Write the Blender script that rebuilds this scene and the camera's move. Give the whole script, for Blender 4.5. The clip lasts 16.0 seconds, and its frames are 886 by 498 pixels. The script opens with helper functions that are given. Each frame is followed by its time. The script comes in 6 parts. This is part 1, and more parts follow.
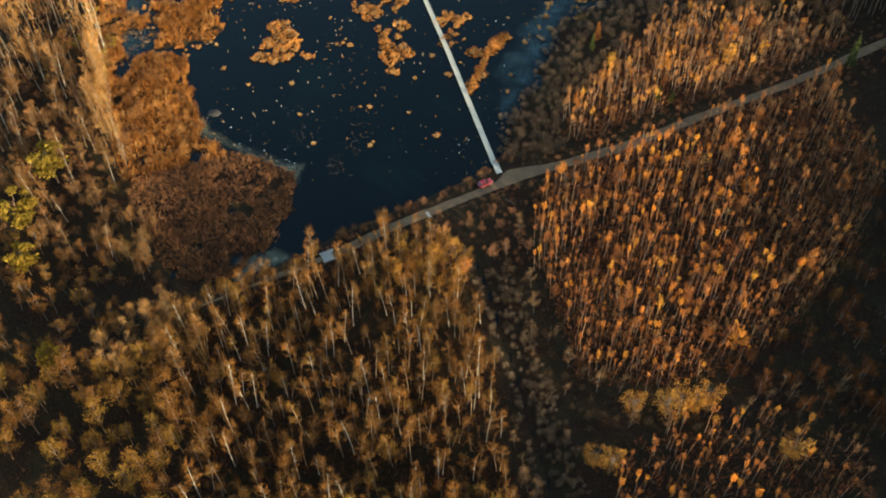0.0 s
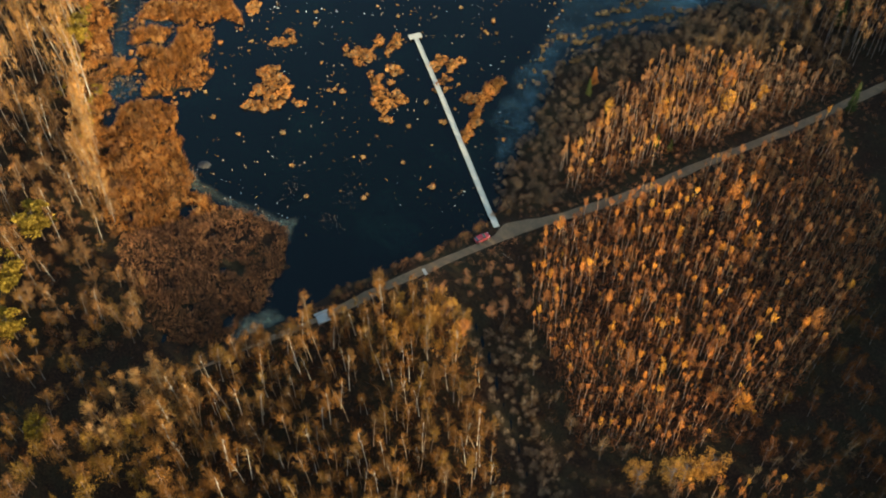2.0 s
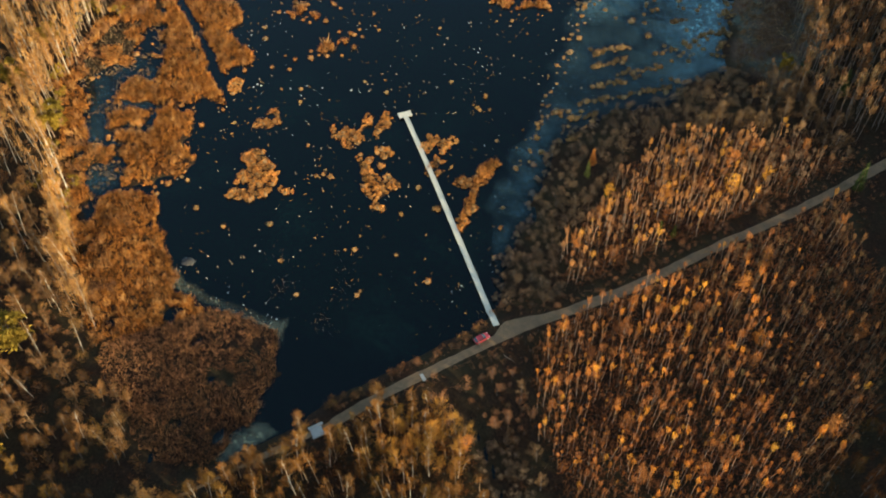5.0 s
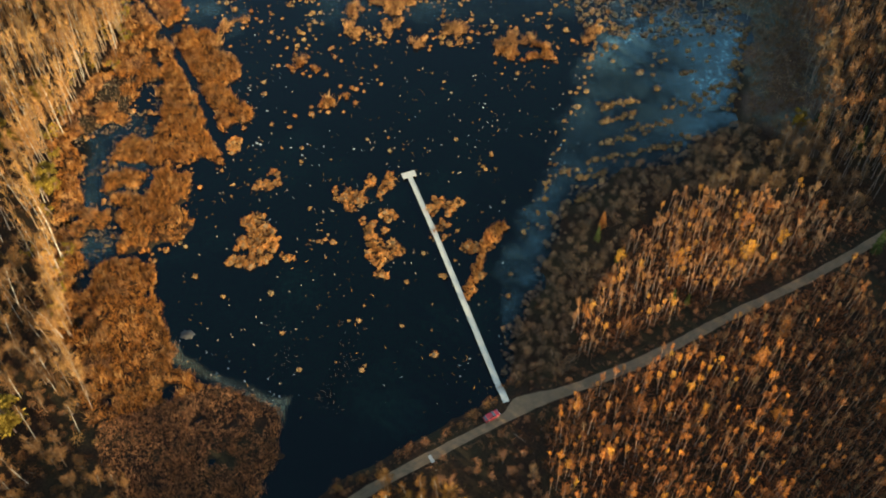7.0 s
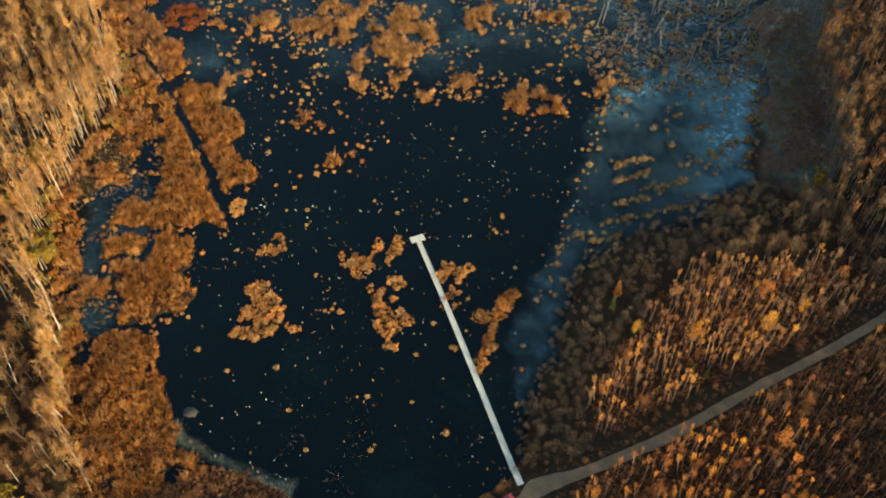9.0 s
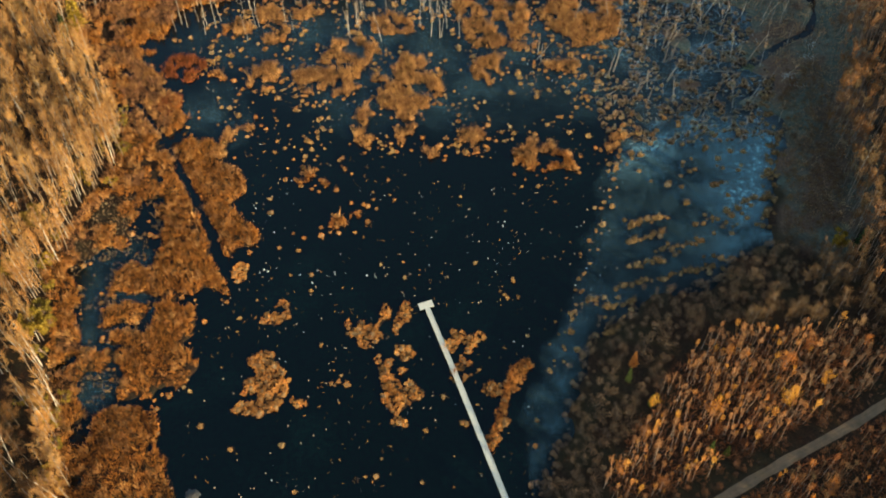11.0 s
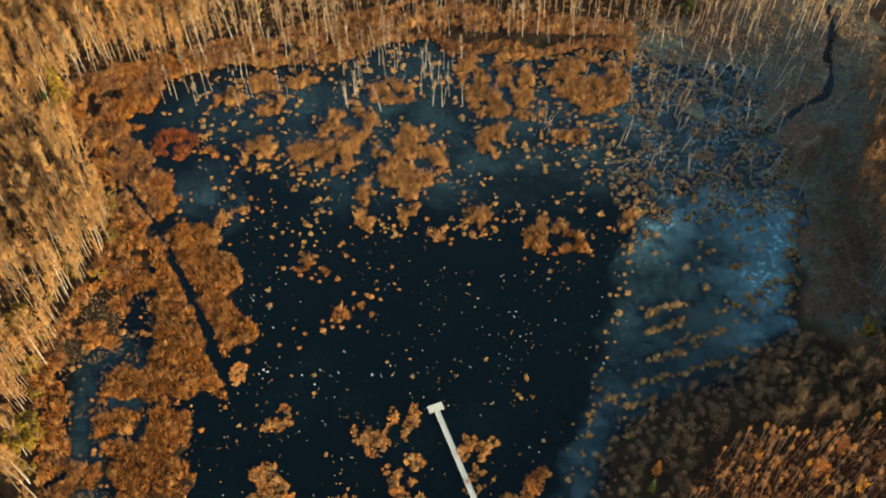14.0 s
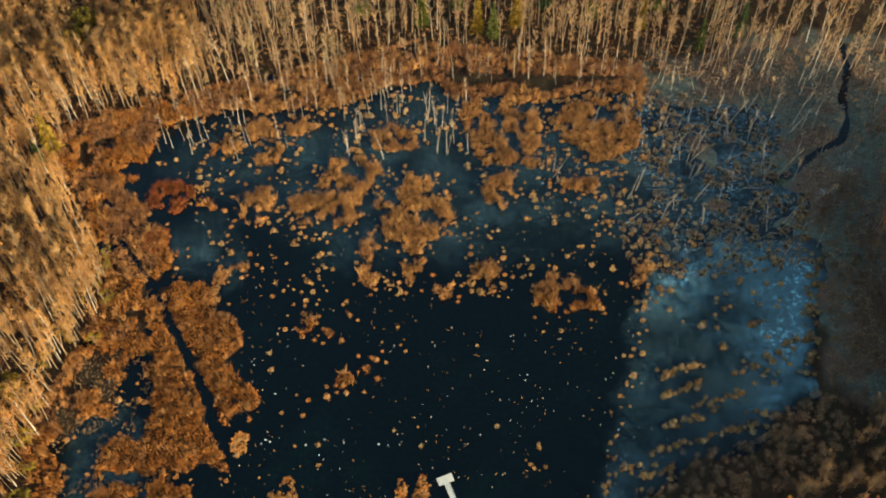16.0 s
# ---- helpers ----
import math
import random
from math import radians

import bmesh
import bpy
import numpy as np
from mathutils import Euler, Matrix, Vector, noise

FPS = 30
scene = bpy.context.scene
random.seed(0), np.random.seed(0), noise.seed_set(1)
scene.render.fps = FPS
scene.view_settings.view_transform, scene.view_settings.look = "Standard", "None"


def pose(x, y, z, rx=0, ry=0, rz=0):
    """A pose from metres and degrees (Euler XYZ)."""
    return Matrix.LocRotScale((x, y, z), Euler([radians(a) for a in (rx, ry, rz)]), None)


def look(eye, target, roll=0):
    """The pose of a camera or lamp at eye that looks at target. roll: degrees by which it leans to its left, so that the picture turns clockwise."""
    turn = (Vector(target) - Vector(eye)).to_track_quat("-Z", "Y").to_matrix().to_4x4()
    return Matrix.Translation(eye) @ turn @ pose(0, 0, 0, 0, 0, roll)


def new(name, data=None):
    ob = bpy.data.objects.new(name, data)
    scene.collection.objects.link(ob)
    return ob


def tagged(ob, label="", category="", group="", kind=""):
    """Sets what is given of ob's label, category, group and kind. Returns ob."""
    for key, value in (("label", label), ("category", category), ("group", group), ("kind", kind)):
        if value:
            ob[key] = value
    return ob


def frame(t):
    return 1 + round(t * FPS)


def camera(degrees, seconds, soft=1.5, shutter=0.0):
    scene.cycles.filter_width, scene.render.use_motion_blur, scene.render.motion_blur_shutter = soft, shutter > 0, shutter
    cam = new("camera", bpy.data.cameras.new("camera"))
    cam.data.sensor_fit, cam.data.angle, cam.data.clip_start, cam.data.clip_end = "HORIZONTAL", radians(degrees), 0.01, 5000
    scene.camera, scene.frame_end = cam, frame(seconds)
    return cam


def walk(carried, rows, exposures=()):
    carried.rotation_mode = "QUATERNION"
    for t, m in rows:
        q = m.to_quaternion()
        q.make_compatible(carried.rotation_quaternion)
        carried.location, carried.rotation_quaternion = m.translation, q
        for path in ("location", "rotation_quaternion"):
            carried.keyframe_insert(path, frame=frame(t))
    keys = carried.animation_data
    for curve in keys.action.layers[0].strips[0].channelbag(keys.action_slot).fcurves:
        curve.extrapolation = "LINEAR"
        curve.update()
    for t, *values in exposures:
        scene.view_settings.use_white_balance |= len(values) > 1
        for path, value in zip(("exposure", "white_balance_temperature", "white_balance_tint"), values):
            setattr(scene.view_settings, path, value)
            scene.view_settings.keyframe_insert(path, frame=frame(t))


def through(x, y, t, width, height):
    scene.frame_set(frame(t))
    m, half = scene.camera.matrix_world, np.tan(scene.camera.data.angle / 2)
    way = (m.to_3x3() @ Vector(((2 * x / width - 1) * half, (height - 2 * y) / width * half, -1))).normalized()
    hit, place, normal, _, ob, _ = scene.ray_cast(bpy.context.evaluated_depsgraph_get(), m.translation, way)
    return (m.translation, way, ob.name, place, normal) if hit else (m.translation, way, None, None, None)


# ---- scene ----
cam = camera(46.2, 16.0, soft=1.92)
PATH = [
    (0, (0.638, 0.088, 176.922), (0.6199, 1.2783, 175.3147), -0.933),
    (0.5, (0.240, 3.133, 178.075), (0.2252, 4.3215, 176.4665), -0.820),
    (1, (-0.222, 6.382, 179.116), (-0.2308, 7.5684, 177.5064), -0.702),
    (1.5, (-0.726, 9.797, 180.070), (-0.7276, 10.9828, 178.4590), -0.585),
    (2, (-1.254, 13.350, 180.957), (-1.2480, 14.5336, 179.3457), -0.475),
    (2.5, (-1.792, 17.011, 181.797), (-1.7777, 18.1942, 180.1845), -0.376),
    (3, (-2.327, 20.760, 182.604), (-2.3050, 21.9422, 180.9909), -0.291),
    (3.5, (-2.849, 24.577, 183.390), (-2.8206, 25.7590, 181.7772), -0.224),
    (4, (-3.353, 28.448, 184.167), (-3.3177, 29.6297, 182.5535), -0.175),
    (4.5, (-3.831, 32.361, 184.940), (-3.7913, 33.5424, 183.3273), -0.145),
    (5, (-4.283, 36.307, 185.717), (-4.2385, 37.4884, 184.1041), -0.135),
    (5.5, (-4.706, 40.279, 186.500), (-4.6580, 41.4611, 184.8873), -0.144),
    (6, (-5.100, 44.274, 187.291), (-5.0500, 45.4565, 185.6788), -0.170),
    (6.5, (-5.467, 48.289, 188.090), (-5.4160, 49.4722, 186.4785), -0.212),
    (7, (-5.810, 52.324, 188.896), (-5.7586, 53.5075, 187.2853), -0.269),
    (7.5, (-6.133, 56.378, 189.707), (-6.0813, 57.5629, 188.0967), -0.336),
    (8, (-6.439, 60.455, 190.520), (-6.3882, 61.6397, 188.9093), -0.413),
    (8.5, (-6.735, 64.554, 191.329), (-6.6840, 65.7398, 189.7187), -0.496),
    (9, (-7.023, 68.680, 192.130), (-6.9735, 69.8653, 190.5202), -0.583),
    (9.5, (-7.311, 72.833, 192.919), (-7.2620, 74.0183, 191.3085), -0.670),
    (10, (-7.603, 77.015, 193.688), (-7.5543, 78.2002, 192.0779), -0.755),
    (10.5, (-7.904, 81.228, 194.434), (-7.8550, 82.4119, 192.8231), -0.836),
    (11, (-8.218, 85.470, 195.150), (-8.1682, 86.6530, 193.5386), -0.909),
    (11.5, (-8.549, 89.740, 195.832), (-8.4975, 90.9217, 194.2193), -0.974),
    (12, (-8.899, 94.035, 196.475), (-8.8454, 95.2146, 194.8608), -1.027),
    (12.5, (-9.269, 98.348, 197.075), (-9.2132, 99.5259, 195.4594), -1.069),
    (13, (-9.661, 102.672, 197.629), (-9.6012, 103.8475, 196.0123), -1.099),
    (13.5, (-10.072, 106.996, 198.137), (-10.0080, 108.1686, 196.5177), -1.116),
    (14, (-10.498, 111.305, 198.596), (-10.4306, 112.4752, 196.9753), -1.122),
    (14.5, (-10.936, 115.582, 199.009), (-10.8640, 116.7500, 197.3863), -1.118),
    (15, (-11.376, 119.806, 199.377), (-11.3011, 120.9718, 197.7536), -1.106),
    (15.5, (-11.811, 123.952, 199.707), (-11.7327, 125.1154, 198.0818), -1.091),
    (16, (-12.226, 127.988, 200.003), (-12.1469, 129.1510, 198.3779), -1.076),
]
EXPOSURE = 1.42
walk(cam, [(t, look(eye, target, roll)) for t, eye, target, roll in PATH], [(0.0, EXPOSURE, 5670, 0), (16.0, EXPOSURE, 5670, 0)])

# ---- sky and sun: late autumn, low warm sun from the south-east ----
SUN_AZ, SUN_EL = 134.0, 12.5
world = bpy.data.worlds.new("sky")
scene.world = world
world.use_nodes = True
wn = world.node_tree.nodes
sky = wn.new("ShaderNodeTexSky")
sky.sky_type, sky.sun_disc = "NISHITA", False
sky.ozone_density, sky.air_density = 0.35, 1.0
sky.sun_elevation, sky.sun_rotation = radians(SUN_EL), radians(SUN_AZ)
wn["Background"].inputs["Strength"].default_value = 0.168
world.node_tree.links.new(sky.outputs[0], wn["Background"].inputs["Color"])
sun = new("sun", bpy.data.lights.new("sun", "SUN"))
sun.data.energy, sun.data.angle, sun.data.color = 4.7, radians(0.6), (1.0, 0.80, 0.50)
sun_dir = Vector((math.sin(radians(SUN_AZ)) * math.cos(radians(SUN_EL)), math.cos(radians(SUN_AZ)) * math.cos(radians(SUN_EL)), math.sin(radians(SUN_EL))))
sun.matrix_world = look(sun_dir * 400, (0, 0, 0))


# ---- materials ----
class Nodes:
    """A small builder for node materials."""

    def __init__(self, name):
        self.mat = bpy.data.materials.new(name)
        self.mat.use_nodes = True
        self.tree = self.mat.node_tree
        self.tree.nodes.clear()
        self.out = self.tree.nodes.new("ShaderNodeOutputMaterial")

    def add(self, kind, **inputs):
        n = self.tree.nodes.new(kind)
        for key, value in inputs.items():
            self.plug(n, key.replace("_", " "), value)
        return n

    def plug(self, n, key, value):
        if isinstance(value, bpy.types.NodeSocket):
            self.tree.links.new(value, n.inputs[key])
        else:
            n.inputs[key].default_value = value

    def position(self):
        return self.add("ShaderNodeNewGeometry").outputs["Position"]

    def noise(self, scale, detail=4.0, rough=0.6, at=None):
        n = self.add("ShaderNodeTexNoise", Scale=scale, Detail=detail, Roughness=rough)
        self.plug(n, "Vector", at or self.position())
        return n.outputs["Fac"]

    def math(self, op, a, b=0.0, clamp=False):
        n = self.tree.nodes.new("ShaderNodeMath")
        n.operation, n.use_clamp = op, clamp
        self.plug(n, 0, a)
        self.plug(n, 1, b)
        return n.outputs[0]

    def ramp(self, fac, stops):
        n = self.tree.nodes.new("ShaderNodeValToRGB")
        self.plug(n, "Fac", fac)
        el = n.color_ramp.elements
        while len(el) < len(stops):
            el.new(0.5)
        for e, (at, c) in zip(el, stops):
            e.position, e.color = at, (*c, 1.0)
        return n.outputs["Color"]

    def mix(self, fac, a, b, blend="MIX"):
        n = self.tree.nodes.new("ShaderNodeMix")
        n.data_type, n.blend_type = "RGBA", blend
        self.plug(n, 0, fac)
        self.plug(n, 6, a if isinstance(a, bpy.types.NodeSocket) else (*a, 1.0))
        self.plug(n, 7, b if isinstance(b, bpy.types.NodeSocket) else (*b, 1.0))
        return n.outputs[2]

    def bump(self, height, strength=0.4, distance=0.05):
        return self.add("ShaderNodeBump", Strength=strength, Distance=distance, Height=height).outputs[0]

    def principled(self, color, rough=0.8, normal=None, metal=0.0, spec=0.3, **more):
        n = self.add("ShaderNodeBsdfPrincipled", Roughness=rough, Metallic=metal, **more)
        self.plug(n, "Specular IOR Level", spec)
        self.plug(n, "Base Color", color if isinstance(color, bpy.types.NodeSocket) else (*color, 1.0))
        if normal:
            self.plug(n, "Normal", normal)
        return n.outputs[0]

    def done(self, shader):
        self.tree.links.new(shader, self.out.inputs["Surface"])
        return self.mat


def variation(n):
    """A number between 0 and 1 that differs from plant to plant."""
    attr = n.tree.nodes.new("ShaderNodeAttribute")
    attr.attribute_name = "tint"
    own = n.add("ShaderNodeObjectInfo").outputs["Random"]
    return n.math("FRACT", n.math("ADD", attr.outputs["Fac"], own))


def foliage(name, stops, through=0.25, grain=2.5, dull=0.45):
    """Leaves, twigs or reeds: a colour range over the plants, mottled, with some light coming through."""
    n = Nodes(name)
    col = n.ramp(variation(n), stops)
    blotch = n.ramp(n.noise(grain, 3.0), [(0.3, (dull, dull, dull)), (0.7, (1.25, 1.2, 1.15))])
    col = n.mix(1.0, col, blotch, "MULTIPLY")
    col = n.mix(1.0, col, n.ramp(n.noise(0.1, 3.0), [(0.32, (0.74, 0.72, 0.76)), (0.68, (1.2, 1.2, 1.1))]), "MULTIPLY")
    island = n.add("ShaderNodeNewGeometry").outputs["Random Per Island"]
    col = n.mix(1.0, col, n.ramp(island, [(0.0, (0.6, 0.6, 0.6)), (1.0, (1.2, 1.2, 1.2))]), "MULTIPLY")
    d = n.add("ShaderNodeBsdfDiffuse", Color=col)
    t = n.add("ShaderNodeBsdfTranslucent", Color=col)
    m = n.add("ShaderNodeMixShader", Fac=through)
    n.tree.links.new(d.outputs[0], m.inputs[1])
    n.tree.links.new(t.outputs[0], m.inputs[2])
    return n.done(m.outputs[0])


def bark(name, pale, dark, bands):
    n = Nodes(name)
    at = n.add("ShaderNodeMapping", Vector=n.position(), Scale=(1.0, 1.0, bands)).outputs[0]
    col = n.ramp(n.noise(2.2, 4.0, 0.7, at), [(0.36, dark), (0.5, pale), (1.0, pale)])
    col = n.mix(n.math("MULTIPLY", variation(n), 0.5), col, dark)
    return n.done(n.principled(col, 0.75, n.bump(n.noise(9.0), 0.5, 0.03)))


def earth_mat():
    n = Nodes("leaf litter and peat")
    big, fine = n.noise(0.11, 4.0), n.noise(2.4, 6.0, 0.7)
    # Litter and peat, darkened beyond their own tone for shaded gaps between trees.
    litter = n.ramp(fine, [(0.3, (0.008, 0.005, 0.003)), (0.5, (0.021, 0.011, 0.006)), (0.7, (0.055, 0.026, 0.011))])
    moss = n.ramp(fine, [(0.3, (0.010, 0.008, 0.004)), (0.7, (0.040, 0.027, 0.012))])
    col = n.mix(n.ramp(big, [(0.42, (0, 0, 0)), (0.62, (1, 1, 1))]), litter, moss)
    mire = n.tree.nodes.new("ShaderNodeAttribute")
    mire.attribute_name = "mire"
    rust = n.ramp(n.noise(1.7, 7.0, 0.75), [(0.3, (0.03, 0.019, 0.012)), (0.5, (0.085, 0.05, 0.03)), (0.7, (0.17, 0.10, 0.06))])
    olive = n.ramp(n.noise(1.3, 7.0, 0.75), [(0.3, (0.025, 0.028, 0.02)), (0.5, (0.065, 0.068, 0.046)), (0.66, (0.13, 0.13, 0.10)), (0.78, (0.38, 0.39, 0.36))])
    rust = n.mix(n.ramp(n.noise(0.07, 4.0), [(0.42, (0, 0, 0)), (0.58, (1, 1, 1))]), rust, olive)
    col = n.mix(mire.outputs["Fac"], col, rust)
    return n.done(n.principled(col, 0.95, n.bump(fine, 0.8, 0.15), spec=0.1))


def gravel_mat():
    n = Nodes("packed gravel")
    fine, big = n.noise(6.0, 6.0, 0.75), n.noise(0.35, 4.0)
    col = n.ramp(fine, [(0.3, (0.11, 0.066, 0.034)), (0.7, (0.25, 0.152, 0.078))])
    col = n.mix(n.ramp(big, [(0.38, (0, 0, 0)), (0.62, (0.75, 0.75, 0.75))]), col, (0.11, 0.072, 0.04))
    col = n.mix(n.ramp(n.noise(1.3, 5.0, 0.7), [(0.5, (0, 0, 0)), (0.7, (0.7, 0.7, 0.7))]), col, (0.10, 0.07, 0.03))
    return n.done(n.principled(col, 0.95, n.bump(fine, 0.5, 0.04), spec=0.15))


def water_mat():
    n = Nodes("dark bog water")
    patch = n.ramp(n.noise(0.045, 5.0, 0.6), [(0.52, (0, 0, 0)), (0.75, (1, 1, 1))])
    col = n.mix(patch, (0.00025, 0.0011, 0.0008), (0.0009, 0.0033, 0.0027))
    weed = n.ramp(n.noise(0.9, 7.0, 0.75), [(0.35, (0.4, 0.4, 0.4)), (0.68, (2.6, 2.6, 2.4))])
    col = n.mix(1.0, col, weed, "MULTIPLY")
    ripple = n.bump(n.noise(1.1, 3.0), 0.06, 0.03)
    return n.done(n.principled(col, n.math("ADD", n.math("MULTIPLY", n.noise(0.08), 0.12), 0.03), ripple, spec=0.38, IOR=1.33))


def ice_mat(name="thin frosted ice", tone=(0.215, 0.36, 0.375)):
    n = Nodes(name)
    attr = n.tree.nodes.new("ShaderNodeAttribute")
    attr.attribute_name = "cover"
    fine = n.noise(0.8, 11.0, 0.8)
    crust = n.ramp(fine, [(0.42, (0.06, 0.06, 0.06)), (0.5, (0.36, 0.36, 0.36)), (0.6, (0.95, 0.95, 0.95))])
    crust = n.math("ADD", n.math("MULTIPLY", crust, 0.7), 0.1)
    drift = n.ramp(n.noise(0.09, 6.0, 0.66), [(0.4, (0.35, 0.35, 0.35)), (0.6, (1.35, 1.35, 1.35))])
    fac = n.math("MULTIPLY", n.math("MULTIPLY", n.math("MULTIPLY", crust, drift), 0.8), attr.outputs["Fac"], True)
    ice = n.principled(tone, 0.4, n.bump(fine, 0.2, 0.03))
    clear = n.add("ShaderNodeBsdfTransparent").outputs[0]
    m = n.add("ShaderNodeMixShader", Fac=fac)
    n.tree.links.new(clear, m.inputs[1])
    n.tree.links.new(ice, m.inputs[2])
    return n.done(m.outputs[0])


def plain_mat(name, color, rough=0.7, metal=0.0, wear=0.25, grain=3.0, spec=0.4):
    n = Nodes(name)
    f = n.noise(grain, 5.0, 0.65)
    col = n.mix(n.math("MULTIPLY", n.ramp(f, [(0.35, (0, 0, 0)), (0.7, (1, 1, 1))]), wear), color, tuple(c * 0.45 for c in color))
    return n.done(n.principled(col, rough, n.bump(f, 0.25, 0.01), metal, spec))


EARTH, GRAVEL, WATER, ICE = earth_mat(), gravel_mat(), water_mat(), ice_mat()
MIST = ice_mat("frosted marsh film", (0.24, 0.33, 0.33))
SCUM = ice_mat("grey green pond film", (0.25, 0.23, 0.13))
BIRCH_BARK = bark("birch bark", (0.56, 0.45, 0.32), (0.10, 0.075, 0.06), 0.7)
ASPEN_BARK = bark("aspen bark", (0.50, 0.34, 0.22), (0.13, 0.09, 0.06), 0.5)
TAN_BARK = bark("tan bark", (0.31, 0.195, 0.105), (0.12, 0.08, 0.05), 0.5)
GREY_BARK = bark("grey bark", (0.22, 0.165, 0.12), (0.07, 0.05, 0.04), 0.5)
PINE_BARK = bark("pine bark", (0.28, 0.16, 0.09), (0.07, 0.05, 0.04), 0.5)
DEAD_WOOD = bark("weathered dead wood", (0.34, 0.25, 0.17), (0.13, 0.09, 0.06), 0.4)
TWIGS = foliage("bare birch twigs", [(0.0, (0.347, 0.179, 0.063)), (0.35, (0.55, 0.267, 0.0762)), (0.7, (0.386, 0.222, 0.0895)), (1.0, (0.61, 0.32, 0.0858))])
# Browner than TWIGS, and darkened too: the south's dimness put into the colour.
UMBER = foliage("umber twigs with a few dead leaves", [(0.0, (0.216, 0.0984, 0.0259)), (0.35, (0.282, 0.123, 0.0304)), (0.7, (0.167, 0.0861, 0.0304)), (1.0, (0.299, 0.153, 0.0304))])
DUSK = foliage("dull brown crowns", [(0.0, (0.17, 0.12, 0.07)), (0.3, (0.26, 0.16, 0.075)), (0.55, (0.14, 0.12, 0.06)), (0.8, (0.36, 0.20, 0.08)), (1.0, (0.44, 0.25, 0.09))])
DUSTY = foliage("dusty brown twigs", [(0.0, (0.403, 0.246, 0.118)), (0.4, (0.347, 0.23, 0.129)), (0.8, (0.482, 0.28, 0.123)), (1.0, (0.291, 0.213, 0.0952))])
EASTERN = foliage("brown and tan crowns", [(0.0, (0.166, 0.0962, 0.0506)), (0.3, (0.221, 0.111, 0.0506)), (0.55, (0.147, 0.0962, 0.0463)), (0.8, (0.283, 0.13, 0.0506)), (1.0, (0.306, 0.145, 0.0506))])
TAWNY = foliage("tawny brown twigs", [(0.0, (0.261, 0.131, 0.0486)), (0.35, (0.207, 0.109, 0.0457)), (0.7, (0.322, 0.152, 0.0486)), (1.0, (0.161, 0.0918, 0.0343))])
OLIVE = foliage("yellowed leaves", [(0.0, (0.294, 0.153, 0.0276)), (0.4, (0.215, 0.123, 0.0256)), (0.7, (0.306, 0.132, 0.0295)), (1.0, (0.181, 0.0863, 0.0295))])
AMBER = foliage("amber leaves", [(0.0, (0.304, 0.123, 0.0427)), (0.25, (0.405, 0.154, 0.047)), (0.45, (0.562, 0.206, 0.047)), (0.6, (0.337, 0.134, 0.0427)), (0.75, (0.719, 0.267, 0.047)), (0.88, (0.854, 0.339, 0.0427)), (1.0, (0.899, 0.453, 0.0513))])
BLUSH = foliage("thinned pinkish orange crowns", [(0.0, (0.412, 0.2, 0.08)), (0.4, (0.536, 0.245, 0.084)), (0.65, (0.35, 0.17, 0.072)), (0.8, (0.68, 0.29, 0.064)), (1.0, (0.824, 0.4, 0.056))])
MAUVE_BRUSH = foliage("mauve brown brush", [(0.0, (0.235, 0.15, 0.088)), (0.5, (0.315, 0.19, 0.1)), (1.0, (0.19, 0.128, 0.08))])
SAPLING = foliage("reddish saplings and bracken", [(0.0, (0.255, 0.106, 0.0425)), (0.5, (0.33, 0.128, 0.0478)), (1.0, (0.201, 0.0901, 0.0425))], 0.25)
HONEY = foliage("honey coloured leaves", [(0.0, (0.50, 0.24, 0.045)), (0.5, (0.60, 0.28, 0.05)), (1.0, (0.42, 0.23, 0.05))])
TAN_REED = foliage("tan orange reeds", [(0.0, (0.648, 0.325, 0.107)), (0.3, (0.313, 0.147, 0.0561)), (0.6, (0.734, 0.378, 0.122)), (0.85, (0.27, 0.13, 0.0561)), (1.0, (0.583, 0.283, 0.0918))], 0.25, 2.6, 0.5)
DUSKY_CROWN = foliage("mauve brown thinned crowns", [(0.0, (0.25, 0.155, 0.095)), (0.4, (0.31, 0.175, 0.09)), (0.7, (0.21, 0.14, 0.085)), (1.0, (0.42, 0.22, 0.085))])
HEATH = foliage("olive brown heath", [(0.0, (0.40, 0.27, 0.16)), (0.5, (0.48, 0.29, 0.15)), (1.0, (0.32, 0.28, 0.17))])
GREYBRUSH = foliage("grey brown brush", [(0.0, (0.159, 0.0976, 0.0474)), (0.5, (0.212, 0.121, 0.0558)), (1.0, (0.13, 0.0853, 0.0474))])
PALEBRUSH = foliage("pale dry brush", [(0.0, (0.33, 0.225, 0.135)), (1.0, (0.225, 0.15, 0.09))])
NEEDLES = foliage("conifer needles", [(0.0, (0.06, 0.085, 0.022)), (0.5, (0.12, 0.12, 0.025)), (1.0, (0.05, 0.075, 0.028))], 0.1)
GOLDEN = foliage("golden needles", [(0.0, (0.30, 0.185, 0.022)), (1.0, (0.22, 0.155, 0.026))], 0.2)
REED = foliage("dry orange reeds", [(0.0, (0.626, 0.251, 0.0501)), (0.3, (0.269, 0.0966, 0.025)), (0.6, (0.715, 0.299, 0.0594)), (0.85, (0.234, 0.0869, 0.0262)), (1.0, (0.559, 0.212, 0.0413))], 0.25, 2.6, 0.5)
GOLD_REED = foliage("sunny golden sedge", [(0.0, (0.683, 0.297, 0.0676)), (0.5, (0.551, 0.217, 0.0477)), (1.0, (0.728, 0.356, 0.0952))], 0.25, 0.5, 0.6)
